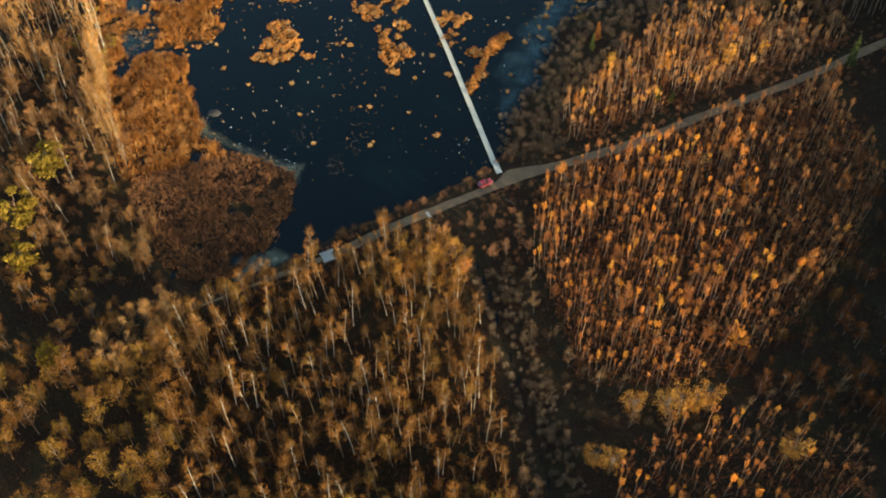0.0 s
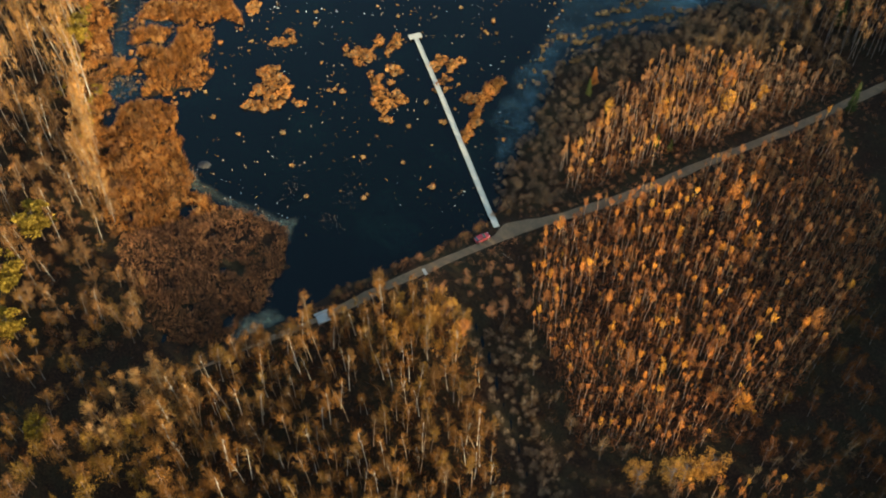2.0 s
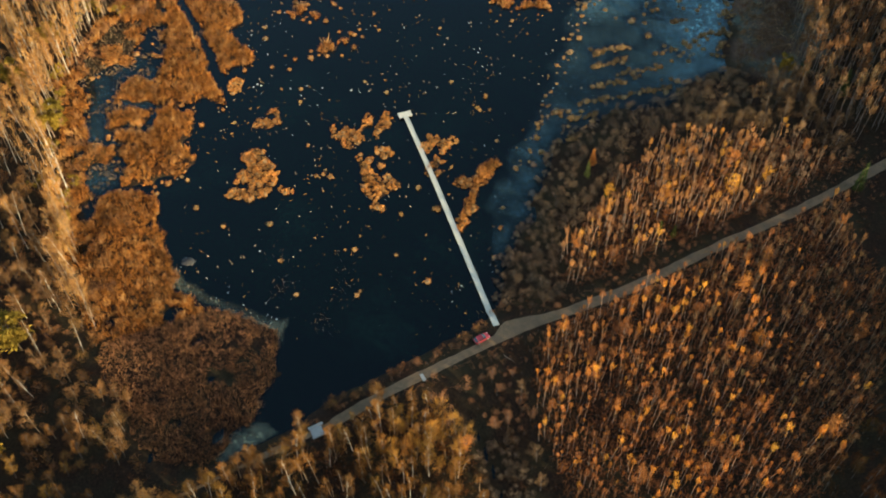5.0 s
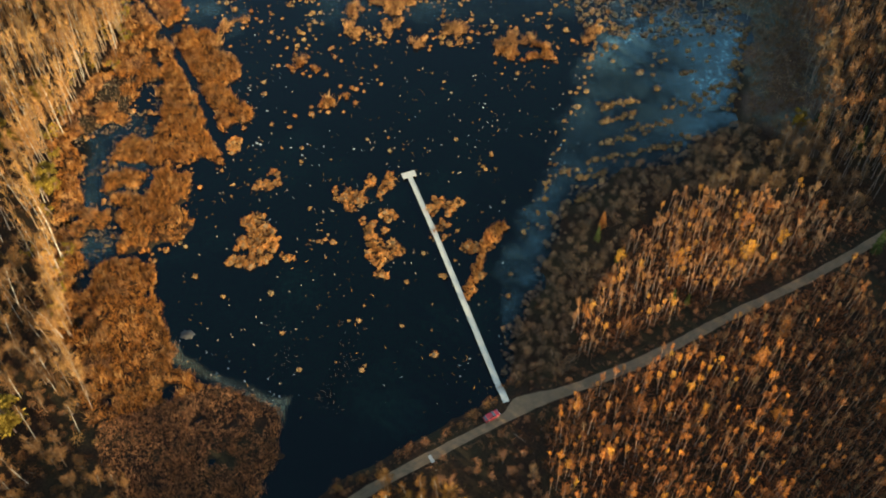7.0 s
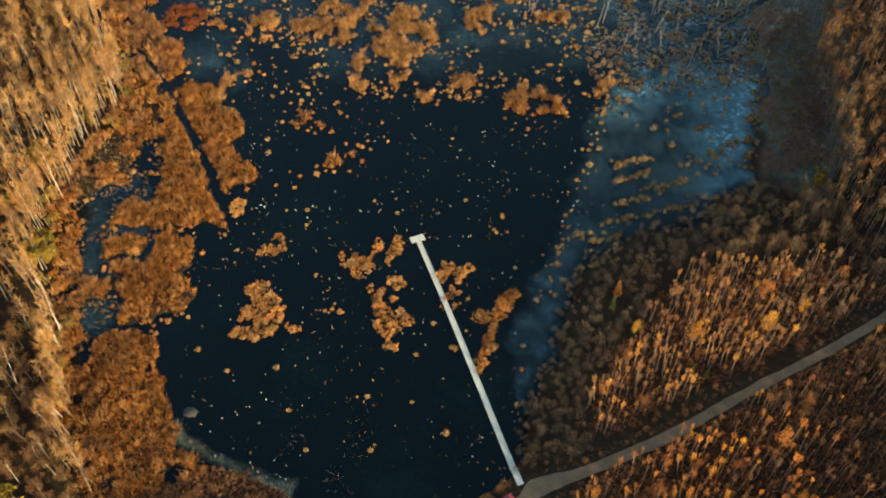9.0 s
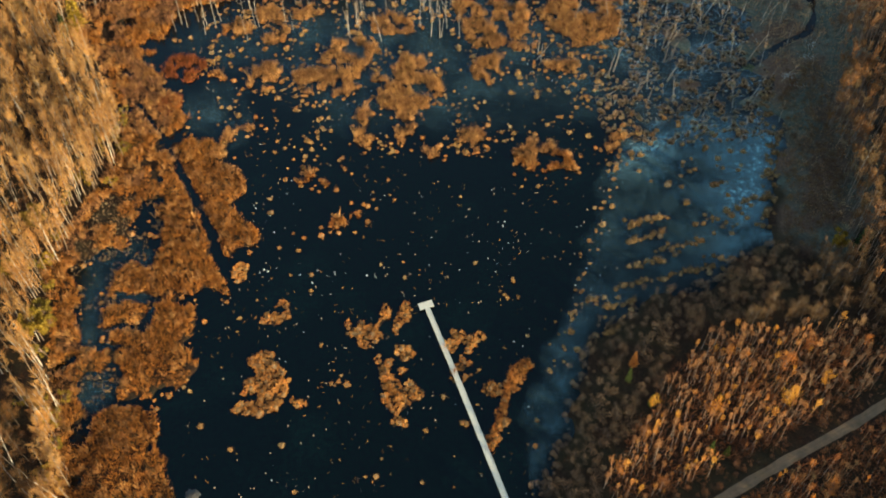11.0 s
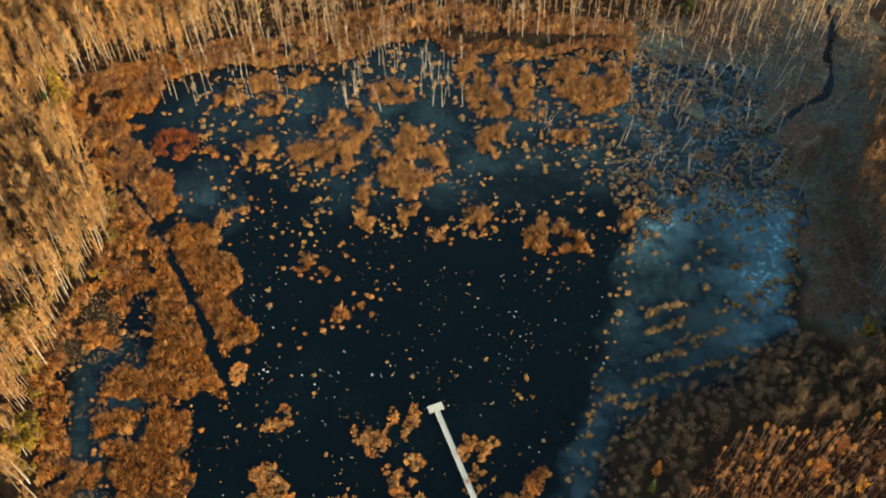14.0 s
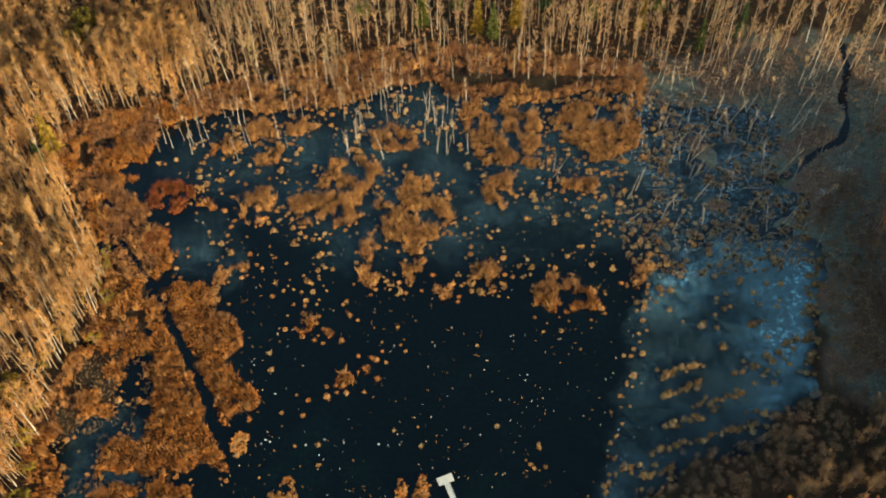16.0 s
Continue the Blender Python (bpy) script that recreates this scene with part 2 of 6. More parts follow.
# Duller copy of REED; in some beds its brown stands in for shade.
BROWN_REED = foliage("brown reeds", [(0.0, (0.451, 0.213, 0.0938)), (0.35, (0.203, 0.0957, 0.0496)), (0.7, (0.52, 0.245, 0.0993)), (1.0, (0.271, 0.128, 0.0661))], 0.25, 2.8, 0.55)
RUSSET = foliage("russet reeds", [(0.0, (0.33, 0.10, 0.03)), (1.0, (0.26, 0.08, 0.03))], 0.2, 0.6)
STRAW = foliage("straw tussock grass", [(0.0, (0.607, 0.336, 0.098)), (0.5, (0.552, 0.252, 0.063)), (1.0, (0.607, 0.403, 0.175))], 0.2, 1.2)
# Darker copy of STRAW: shade over the icy shallows put into the colour.
SHADE_STRAW = foliage("straw grass darkened for shade", [(0.0, (0.302, 0.18, 0.075)), (0.5, (0.245, 0.137, 0.0525)), (1.0, (0.331, 0.216, 0.105))], 0.2, 1.2)
BRACKEN = foliage("brown bracken and saplings", [(0.0, (0.322, 0.153, 0.0709)), (0.5, (0.416, 0.186, 0.077)), (1.0, (0.26, 0.135, 0.0709))], 0.25)
FERN = foliage("pale dead bracken", [(0.0, (0.497, 0.247, 0.09)), (0.5, (0.605, 0.294, 0.0975)), (1.0, (0.41, 0.218, 0.09))], 0.25)
LIME = foliage("pale green sedge", [(0.0, (0.42, 0.42, 0.17)), (1.0, (0.34, 0.37, 0.15))], 0.2)
RUSSET_BRUSH = foliage("russet shrubs", [(0.0, (0.34, 0.15, 0.05)), (0.5, (0.24, 0.11, 0.045)), (1.0, (0.40, 0.21, 0.06))], 0.25)
# Rusty colour, lowered further so that shade under trees is in it.
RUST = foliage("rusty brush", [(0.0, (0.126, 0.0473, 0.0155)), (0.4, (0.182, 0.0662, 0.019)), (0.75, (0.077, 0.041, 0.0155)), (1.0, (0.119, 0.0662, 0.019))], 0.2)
# Brown undergrowth with the shade between trees put into its colour.
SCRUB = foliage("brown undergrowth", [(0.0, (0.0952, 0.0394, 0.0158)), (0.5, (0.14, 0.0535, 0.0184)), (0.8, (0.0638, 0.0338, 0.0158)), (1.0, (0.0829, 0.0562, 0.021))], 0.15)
FROST = plain_mat("frosted grass", (0.62, 0.60, 0.54), 0.85, wear=0.6, grain=3.0, spec=0.2)
PLANK = plain_mat("weathered deck boards", (0.53, 0.46, 0.34), 0.8, wear=0.3, grain=2.0, spec=0.2)
CONCRETE = plain_mat("pale concrete", (0.33, 0.295, 0.24), 0.85, grain=1.5)
CAR_PAINT = plain_mat("red car paint", (0.25, 0.016, 0.02), 0.5, wear=0.1, spec=0.5)
GLASS = plain_mat("dark car glass", (0.02, 0.025, 0.03), 0.08, wear=0.0, spec=0.6)
TYRE = plain_mat("tyre rubber", (0.025, 0.025, 0.025), 0.85)
STEEL = plain_mat("silver metal", (0.6, 0.6, 0.6), 0.35, 0.9)
LAMP = plain_mat("lamp glass", (0.75, 0.75, 0.72), 0.2, wear=0.05)
REDLAMP = plain_mat("red lamp glass", (0.35, 0.01, 0.01), 0.25, wear=0.05)


# ---- the plan: outlines in metres ----
SHORE_SOUTH = [(11, 153), (4, 148.5), (-6, 144), (-13, 140), (-19, 137), (-24, 133), (-28, 130.5), (-33, 128), (-40, 123.6), (-47, 121.5), (-46, 125), (-39.5, 131.5), (-37, 138), (-34, 141), (-35, 146), (-34, 152)]
SHORE_WEST = [(-40, 155.4), (-47.5, 158), (-55, 161.7), (-58.8, 164.4), (-56.7, 166.5), (-59.9, 171.4), (-60.3, 175.4), (-62.2, 180.2), (-65, 182), (-64.1, 186.6), (-65.6, 188.8), (-68.8, 190.4), (-74, 191.3), (-78, 188.5), (-77.2, 185.9), (-79, 183), (-83, 184),
              (-80.4, 190.3), (-81.9, 196.2), (-83.3, 205.3), (-84.8, 214.9), (-87, 221.6), (-89, 229), (-85, 232.6), (-79.6, 233.2), (-74.8, 232.5), (-74.4, 240), (-73.3, 248), (-69.2, 249.6), (-68.4, 253), (-68, 261), (-66.7, 269), (-65.8, 274.6), (-69.8, 275), (-67.4, 279),
              (-69.7, 283.3), (-73, 285.5), (-76.6, 292.7), (-79.6, 294.7), (-77.5, 298.5), (-82, 302)]
SHORE_NORTH = [(-79.9, 305.8), (-75, 306.3), (-73, 310), (-72, 314.7), (-67, 318), (-60, 319.5), (-49.7, 321.6), (-38, 319.5), (-26, 320.4), (-18, 323.5), (-10.6, 327), (-1.6, 327), (5, 321.5), (12, 320.5), (20, 320), (28, 316.5), (36, 318), (46, 318), (57, 318), (77, 315), (88, 305)]
SHORE_EAST = [(87, 289), (88, 278), (83, 268), (86, 260), (83, 254), (81, 250.7), (80, 244), (77.4, 237.4), (75.2, 230), (75.8, 226.5), (70, 223), (65.5, 220.8), (62.8, 217.5), (58.8, 215), (52.7, 213), (47.4, 213), (41, 212), (38, 207), (32.5, 205), (28, 201.4), (26, 194), (22, 181), (17, 172), (12.5, 165), (12, 157)]
BASIN = SHORE_SOUTH + SHORE_WEST + SHORE_NORTH + SHORE_EAST
REED_BLOCK = [(-68.4, 266.5), (-54.9, 266), (-53.9, 262.2), (-54.7, 259.2), (-51.3, 256), (-50.5, 248.2), (-51.7, 245.4), (-49.2, 241.5), (-47.4, 238.7), (-46.2, 235.3), (-47, 232.3), (-48.9, 231.2), (-50.5, 229), (-53, 230.9), (-54.5, 233.6), (-56.8, 240.1), (-59.7, 245.9), (-63.2, 253.8), (-66.3, 259.9)]
REED_SPUR = [(-70.5, 262), (-65.5, 252.5), (-62, 244.7), (-58.5, 237.1), (-55.5, 229.8), (-52.7, 222.2), (-50.8, 217.9), (-55.4, 219.9), (-58.2, 220.8), (-60.6, 219.3), (-64.7, 220.4), (-67.2, 219.2), (-71.4, 221.6), (-74.5, 219.6), (-77.9, 220.7), (-76.7, 225.2), (-75.4, 230), (-73, 229), (-70.1, 227.1), (-67.8, 230.5), (-67.9, 238), (-69.3, 243.2), (-68.1, 246.3), (-67.9, 251.1), (-70, 256.1)]
REED_ISLE = [(-66.9, 216.3), (-64.5, 218.7), (-62.9, 216.1), (-58.4, 215.9), (-58, 211.8), (-59.8, 210.3), (-58.8, 207.1), (-60, 205.6), (-57.3, 203.9), (-57.6, 200.8), (-59.1, 197.2), (-60.7, 194.3), (-63.4, 195.9), (-66.2, 196.8), (-65.6, 193.8), (-68.1, 193.9), (-69, 196.9), (-70.6, 194.8), (-73.6, 194.2), (-74.6, 196.5), (-72.9, 197.9), (-74.2, 204.8), (-70.6, 204.6), (-70.8, 206.2), (-75.3, 206.4), (-75.7, 209.6), (-72.6, 210.2), (-67, 211.5)]
REED_BRANCH = [(-78.6, 216.2), (-75.4, 216.8), (-69.8, 219), (-69.8, 216.5), (-72.3, 212.6), (-77.9, 211.3)]
REED_SMALL = [(-82, 204.4), (-80.3, 205.9), (-75.8, 205.2), (-75.1, 203), (-77, 200.4), (-79.6, 201.3), (-81.3, 202.1)]
REED_NECK = [(-77, 266), (-68, 262), (-66.5, 270), (-66, 274.5), (-70, 276), (-75, 282)]
REED_SHORE = [(-88, 224), (-88, 238), (-82, 250), (-75.5, 250), (-74.4, 240), (-75, 231), (-84, 230)]
REED_LAND = [(-38, 131), (-36, 137), (-32, 152), (-50, 166), (-60, 195), (-74, 195), (-79, 205), (-82, 222), (-72, 232), (-66, 250), (-62, 275), (-70, 300), (-66, 321), (-26, 322), (-10, 330), (10, 328), (34, 325), (56, 322), (56, 327), (-4, 342), (-40, 334), (-62, 329), (-76, 327), (-88, 323), (-105, 315), (-99, 305), (-91, 296), (-84, 277), (-82.5, 262),
             (-88, 246), (-96, 230), (-91, 218), (-88, 196), (-88, 184), (-81, 168), (-74, 154), (-67, 138), (-58, 124), (-47, 122)]
REED_BEDS = (REED_BLOCK, REED_SPUR, REED_ISLE, REED_BRANCH, REED_SMALL, REED_NECK)
ICE_FIELD = [(11.5, 166), (10.3, 173), (11.2, 181.6), (14.1, 190.3), (17, 198.5), (23.5, 209), (31, 228), (37.6, 250), (45.7, 260.8), (51, 262.5), (57.7, 267), (66, 270), (75, 268), (86, 261), (83.5, 254.6), (81.5, 250.7), (80.5, 244), (78, 237.4), (76, 230), (76, 226), (70, 222.5), (65.5, 220), (63, 217), (59, 214.5), (52.7, 212.5), (47.4, 212.5), (41, 211.5), (38, 206.5), (32.5, 204.5), (28.4, 200.4), (26.4, 193), (22.2, 180), (17.2, 171)]
ROAD = [(170, 226), (125, 203), (95, 186.4), (78, 177.4), (57, 167.8), (42, 160), (30, 155.5), (18, 151.5), (7, 146), (-5, 140), (-18, 133), (-24.5, 129), (-35, 124), (-43, 120), (-54, 114.5)]
REED_DITCH = [(-78.8, 280.1), (-73.9, 272.7), (-70.2, 266.8), (-66.6, 258.9), (-62.2, 249.8), (-58.2, 240.2), (-54.3, 231), (-51, 222.1), (-48.5, 214.5), (-46, 210)]
DITCH = [(4.5, 131), (5.9, 126.8), (8.6, 118.3), (10.6, 108.8), (12.6, 102.3), (14.4, 93.7), (16.2, 85.5), (18.3, 76.5), (22, 60), (26, 30)]
MIRE = [(80, 222), (92, 216), (104, 240), (114, 285), (126, 330), (100, 336), (58, 330), (60, 318), (80, 310), (84, 290), (78, 262)]
MARSH = [(58, 266), (74, 268), (90, 258), (100, 284), (98, 312), (76, 326), (50, 326), (56, 304), (50, 284)]
STREAM = [(68.8, 275.8), (75.6, 280.4), (80.7, 283.5), (85.8, 286.7), (93, 291.6), (101.8, 296.5), (105, 302), (106.3, 311), (110.4, 319), (112, 330)]
FOREST_BARE = [(-54, 113), (-42, 119.5), (-21, 129.5), (-8, 134), (0, 130), (5, 120), (8, 104), (10, 89), (13, 60), (14, 48), (-42, 48)]
FOREST_YELLOW = [(-54, 110), (-66, 104), (-90, 96), (-120, 82), (-120, 48), (-42, 48)]
STAND_NEAR = [(18, 145), (26, 151.3), (52, 162.8), (91, 180.8), (96, 152), (85, 131), (64, 106), (42, 97), (24, 99), (22, 114), (18, 127)]
STAND_SOUTH = [(28, 60), (30, 78), (33, 85), (43, 89.5), (59, 91), (75, 85), (78, 60)]
STAND_FAR = [(26, 164), (34, 180), (41, 190), (50, 197), (62, 202), (88, 200), (97, 192), (68, 178), (47, 168), (28, 160)]
THICKET = [(12.5, 157), (13, 165), (16, 170), (22, 176), (27, 191), (31, 202), (39, 208), (51, 212), (63, 215), (68, 222), (79, 225), (78, 213), (60, 204), (44, 198), (40, 190), (32, 179), (25, 164), (23, 157)]
FOREST_WEST = [(-57, 122), (-67, 137), (-73, 154), (-80, 172), (-85, 191), (-94, 220), (-88, 248), (-81, 261), (-82.5, 275), (-90, 296), (-99, 306), (-106, 314), (-94, 317.5), (-86, 321.5), (-76, 325), (-62, 327), (-62, 430), (-190, 430), (-190, 105), (-95, 105), (-64, 112)]
FOREST_NORTH = [(-62, 326), (-26, 327), (-10, 338), (10, 338), (58, 324), (78, 320), (96, 312), (112, 318), (190, 300), (190, 430), (-62, 430)]
FOREST_EAST = [(88, 212), (100, 196), (122, 207), (126, 300), (109, 300), (100, 266), (94, 238)]
FOREST_SOUTHEAST = [(102, 182), (190, 228), (190, 48), (92, 48), (88, 102), (102, 165)]

# x, y, size and kind of the evergreens
CONIFERS = [(-87, 149.5, 1.3, "pine"), (-90.6, 136.6, 1.3, "pine"), (-87.2, 124.5, 1.0, "pine"), (-77.5, 102, 0.8, "pine"), (-91, 209, 1.0, "pine"), (-101, 224, 1.1, "pine"), (-90.5, 213, 0.8, "pine"), (-97, 240, 0.9, "pine"), (-98, 309, 1.5, "larch"), (-101, 306, 0.9, "spruce"),
            (36.6, 194.6, 0.62, "tamarack"), (35, 191, 0.5, "spruce"), (38.7, 185, 0.5, "spruce"), (49, 174, 0.5, "spruce"), (52, 173, 0.45, "spruce"), (88, 223, 0.7, "pine"), (93, 222, 0.9, "spruce"), (96, 184, 0.9, "spruce"), (101, 215, 0.9, "spruce"),
            (13, 342, 1.3, "larch"), (17, 340, 1.3, "spruce"), (72, 330, 1.1, "spruce"), (-94, 350, 1.1, "pine"), (-96, 343, 1.1, "pine"), (-2, 346, 1.5, "spruce"), (8, 352, 1.6, "spruce"), (24, 344, 1.4, "larch"), (33, 350, 1.5, "spruce"), (45, 345, 1.3, "spruce"),
            (58, 340, 1.3, "larch"), (84, 334, 1.3, "spruce"), (-18, 352, 1.4, "spruce"), (64, 346, 1.4, "spruce")]

# reed and sedge islands: outlines
ISLES_NORTH = [
    [(6.7, 317), (10.8, 320), (11, 313.6), (14, 312.3), (18.7, 320), (24, 318.5), (24.2, 313.4), (26, 309), (25.7, 303), (27.7, 301.8), (26, 294.4), (16, 294.6), (9.4, 297.2), (7.7, 304), (5.8, 307)],
    [(30, 309.8), (33, 313.5), (39.7, 317), (44.5, 314.5), (41.6, 310.7), (48, 314), (52, 320), (56.5, 321.7), (56, 316.5), (53, 311.7), (50.5, 303), (48, 297), (41, 295.8), (37.3, 294.3), (34.3, 297.7), (29, 305)],
    [(-31.4, 293.6), (-27.8, 300.3), (-22, 302.6), (-17, 299.3), (-16, 294.6), (-18.8, 293.4), (-20.4, 288), (-22, 283), (-24, 280.3), (-28, 279.8), (-31, 281.8), (-30, 287.3)]]
ISLES_MIDDLE = [
    [(-17, 288.3), (-12.6, 290.6), (-7.2, 287.4), (1, 286.2), (1, 280), (-2.6, 276), (-5, 271), (-8.5, 269.6), (-12.4, 271.6), (-14.8, 275.5), (-17, 279), (-14.5, 282.3), (-17.8, 285.2)],
    [(18, 258.4), (21.8, 261.2), (26.3, 260.3), (27.3, 258), (31.5, 256), (31.6, 251), (25, 250.8), (18.5, 251.7), (17, 255)],
    [(8.3, 289), (12.2, 292.3), (16.5, 293), (16, 285.7), (13, 281.5), (9, 282.4)],
    [(4.6, 266.3), (8.6, 266.8), (11, 263.3), (8, 259.3), (5, 258.8), (4, 262.4)],
    [(-12.6, 267), (-5.8, 269.4), (-4.5, 265.5), (-8.2, 260), (-12.3, 262.2)],
    [(-21.7, 279.5), (-18.7, 279.3), (-17.7, 272.4), (-19.8, 269), (-21.8, 270)]]
ISLES_WEST = [
    [(-52.3, 292), (-49, 294), (-41, 293.6), (-42, 288.3), (-44.6, 284), (-50, 280.4), (-52.7, 282), (-50, 286.5)],
    [(-39, 288), (-35, 290.4), (-29.4, 290.4), (-28, 285.3), (-32.3, 282), (-36.4, 281.4)],
    [(-18, 309.4), (-13, 310.8), (-6.5, 308.3), (-6, 304), (-12, 302.6), (-17.6, 303.7)],
    [(-40, 311), (-37.7, 315), (-34, 317.4), (-29.6, 318.4), (-30.4, 314), (-34, 310.5), (-38.5, 309.3)],
    [(-50, 315), (-45, 316.8), (-40.7, 313.4), (-42, 310), (-48.6, 310)],
    [(-49.2, 306), (-45, 309.5), (-40, 307.5), (-40.6, 302.4), (-44.8, 300.4), (-47.7, 301.2)],
    [(-59.3, 308), (-55, 311.4), (-50.7, 308.5), (-50.6, 306), (-56.3, 304), (-58.5, 305)]]
# smaller reed islands: x, y, half width, half depth, turn in degrees
ISLES_SMALL = [(-52.5, 269, 5.2, 1.7, 28), (-57.5, 290.3, 4.6, 2.6, 0), (43, 259.3, 4.4, 1.7, 50), (-3.5, 259, 3.4, 1.9, 0), (-8.3, 291, 3.6, 3, 20), (-19.8, 264.8, 2.6, 3, 0), (33.5, 287.5, 4.8, 1.9, 12), (-25, 239, 5.2, 1.7, 28), (-35, 253, 2.4, 1.5, 35), (-30, 250, 1.3, 1, 0), (-26, 254, 1.3, 1.5, 0)]
ISLES_SOUTH = [
    [(-42.6, 203.3), (-40, 201.2), (-37.3, 196.5), (-37.4, 193.6), (-38.3, 190.7), (-41.8, 188.3), (-45.5, 188.9), (-48.2, 189.8), (-48, 192.7), (-46, 194.8), (-46.7, 198.5), (-45, 200.7)],
    [(3.7, 178), (5.5, 182.6), (8.4, 188.2), (10, 193.2), (11, 196.2), (13, 198.3), (15, 197.5), (13.4, 193.8), (10.7, 191), (10, 186), (7.4, 179.8), (5.4, 177.5)],
    [(-18, 191), (-16.7, 195.4), (-12.3, 196.7), (-10.5, 195), (-11.2, 193), (-8, 192.7), (-9.4, 190.3), (-12, 189.7), (-13.8, 186.2), (-15, 187.7)],
    [(-2.7, 202), (-1, 207), (1, 208.7), (2.4, 207.5), (5.4, 205), (3.4, 203), (1, 200), (-0.8, 200.8)],
    [(-23.4, 207.3), (-21, 209.6), (-17.8, 208.6), (-17, 206.2), (-19.8, 203.7), (-23, 203.2)]]
SPRIGS_SOUTH = [(-35.3, 190.3, 1.9, 1.1, 0), (-24.7, 208.3, 1.3, 2.8, -10), (-16.6, 211, 1.3, 3.6, -15), (-12.2, 211.4, 1.4, 4.4, -20), (-17, 199.8, 2.2, 3.4, -8), (-12, 202, 2.6, 1.9, 20), (-14.2, 184.7, 1.2, 2.2, 0), (0.3, 196, 1.9, 2.8, -25), (6.3, 191.2, 2.0, 1.5, 0), (-40.8, 212, 2.8, 1.4, 15), (-39, 215, 1.0, 2.4, 0), (-49.2, 224.8, 1.6, 2, 0)]
RED_MOUNDS = [(-67.2, 293.6, 5.9, 4.9, -8), (-70.2, 280.2, 2.4, 3.4, -10)]
ISLES = ISLES_NORTH + ISLES_MIDDLE + ISLES_WEST + ISLES_SMALL + ISLES_SOUTH + SPRIGS_SOUTH + RED_MOUNDS

# single tussocks in the open water
TUSSOCKS_NORTH = [(-40.3, 231.3), (-35.8, 230.2), (-32.7, 223.1), (-32.6, 218.6), (-37.5, 223.4), (-16.7, 225.1), (-11.6, 225.5), (-11.3, 220.9), (-25.5, 219.1), (5.0, 224.1), (10.8, 214.9), (11.5, 214.0), (13.9, 214.0), (13.2, 219.3), (-30.1, 204.5), (-48.3, 212.3), (-48.7, 208.8), (-44.8, 216.9), (-10.3, 251.8), (-14.4, 250.3), (-18.2, 246.8), (2.9, 244.0), (18.0, 246.3), (22.0, 246.1), (25.5, 241.1), (-27.9, 194.6), (-26.3, 194.9), (-24.6, 194.1), (-26.2, 189.9), (-49.4, 270.9), (-47.1, 267.0), (-39.5, 270.2), (-42.7, 242.0), (-43.1, 246.2)]
TUSSOCKS_SOUTH = [(-31.1, 161.3), (-35.0, 170.4), (-18.7, 172.8), (-18.1, 160.6), (-17.4, 161.6), (-23.5, 162.9), (-2.8, 176.3), (-0.6, 183.7), (0.1, 183.4), (-30.2, 204.0), (-27.1, 194.1), (-25.8, 196.4), (-23.9, 193.9), (11.0, 215.0), (10.1, 215.9), (13.3, 218.5), (13.9, 177.4), (-8.2, 182.3), (-4.2, 189.8), (-48.3, 180.5), (-55.0, 186.1), (-37.9, 180.7)]

rng = np.random.default_rng(7)


def lattice(ix, iy, seed):
    n = ix * 374761393 + iy * 668265263 + seed * 974634777
    n = (n ^ (n >> 13)) * 1274126177
    n = n ^ (n >> 16)
    return (n & 0xFFFF) / 65535.0


def wobble(x, y, size, seed):
    """Smooth noise from -1 to 1 with features of the given size in metres."""
    u, v = np.atleast_1d(np.asarray(x, float)) / size, np.atleast_1d(np.asarray(y, float)) / size
    ix, iy = np.floor(u).astype(np.int64), np.floor(v).astype(np.int64)
    fx, fy = u - ix, v - iy
    fx, fy = fx * fx * (3 - 2 * fx), fy * fy * (3 - 2 * fy)
    a, b = lattice(ix, iy, seed), lattice(ix + 1, iy, seed)
    c, d = lattice(ix, iy + 1, seed), lattice(ix + 1, iy + 1, seed)
    out = 2 * ((a * (1 - fx) + b * fx) * (1 - fy) + (c * (1 - fx) + d * fx) * fy) - 1
    return out if np.ndim(x) else float(out[0])


def inside(poly, x, y):
    x, y = np.asarray(x, float), np.asarray(y, float)
    hit = np.zeros(x.shape, bool)
    for (x0, y0), (x1, y1) in zip(poly, poly[1:] + poly[:1]):
        if y0 != y1:
            hit ^= ((y0 > y) != (y1 > y)) & (x < (x1 - x0) * (y - y0) / (y1 - y0) + x0)
    return hit


def along(line, x, y, closed=False):
    """Distance from points to a line of straight pieces."""
    best = np.full(np.shape(x), 1e9)
    for (x0, y0), (x1, y1) in zip(line, line[1:] + (line[:1] if closed else [])):
        dx, dy = x1 - x0, y1 - y0
        s = np.clip(((x - x0) * dx + (y - y0) * dy) / (dx * dx + dy * dy + 1e-9), 0, 1)
        best = np.minimum(best, np.hypot(x - x0 - s * dx, y - y0 - s * dy))
    return best


def depth_in(poly, x, y, rough=1.6, seed=3):
    """How far inside an outline a point lies (negative outside); the outline is made uneven."""
    px = x + rough * wobble(x, y, 5.0, seed) + 0.5 * rough * wobble(x, y, 1.9, seed + 1)
    py = y + rough * wobble(x, y, 5.0, seed + 2) + 0.5 * rough * wobble(x, y, 1.9, seed + 3)
    d = along(poly, px, py, True)
    return np.where(inside(poly, px, py), d, -d)


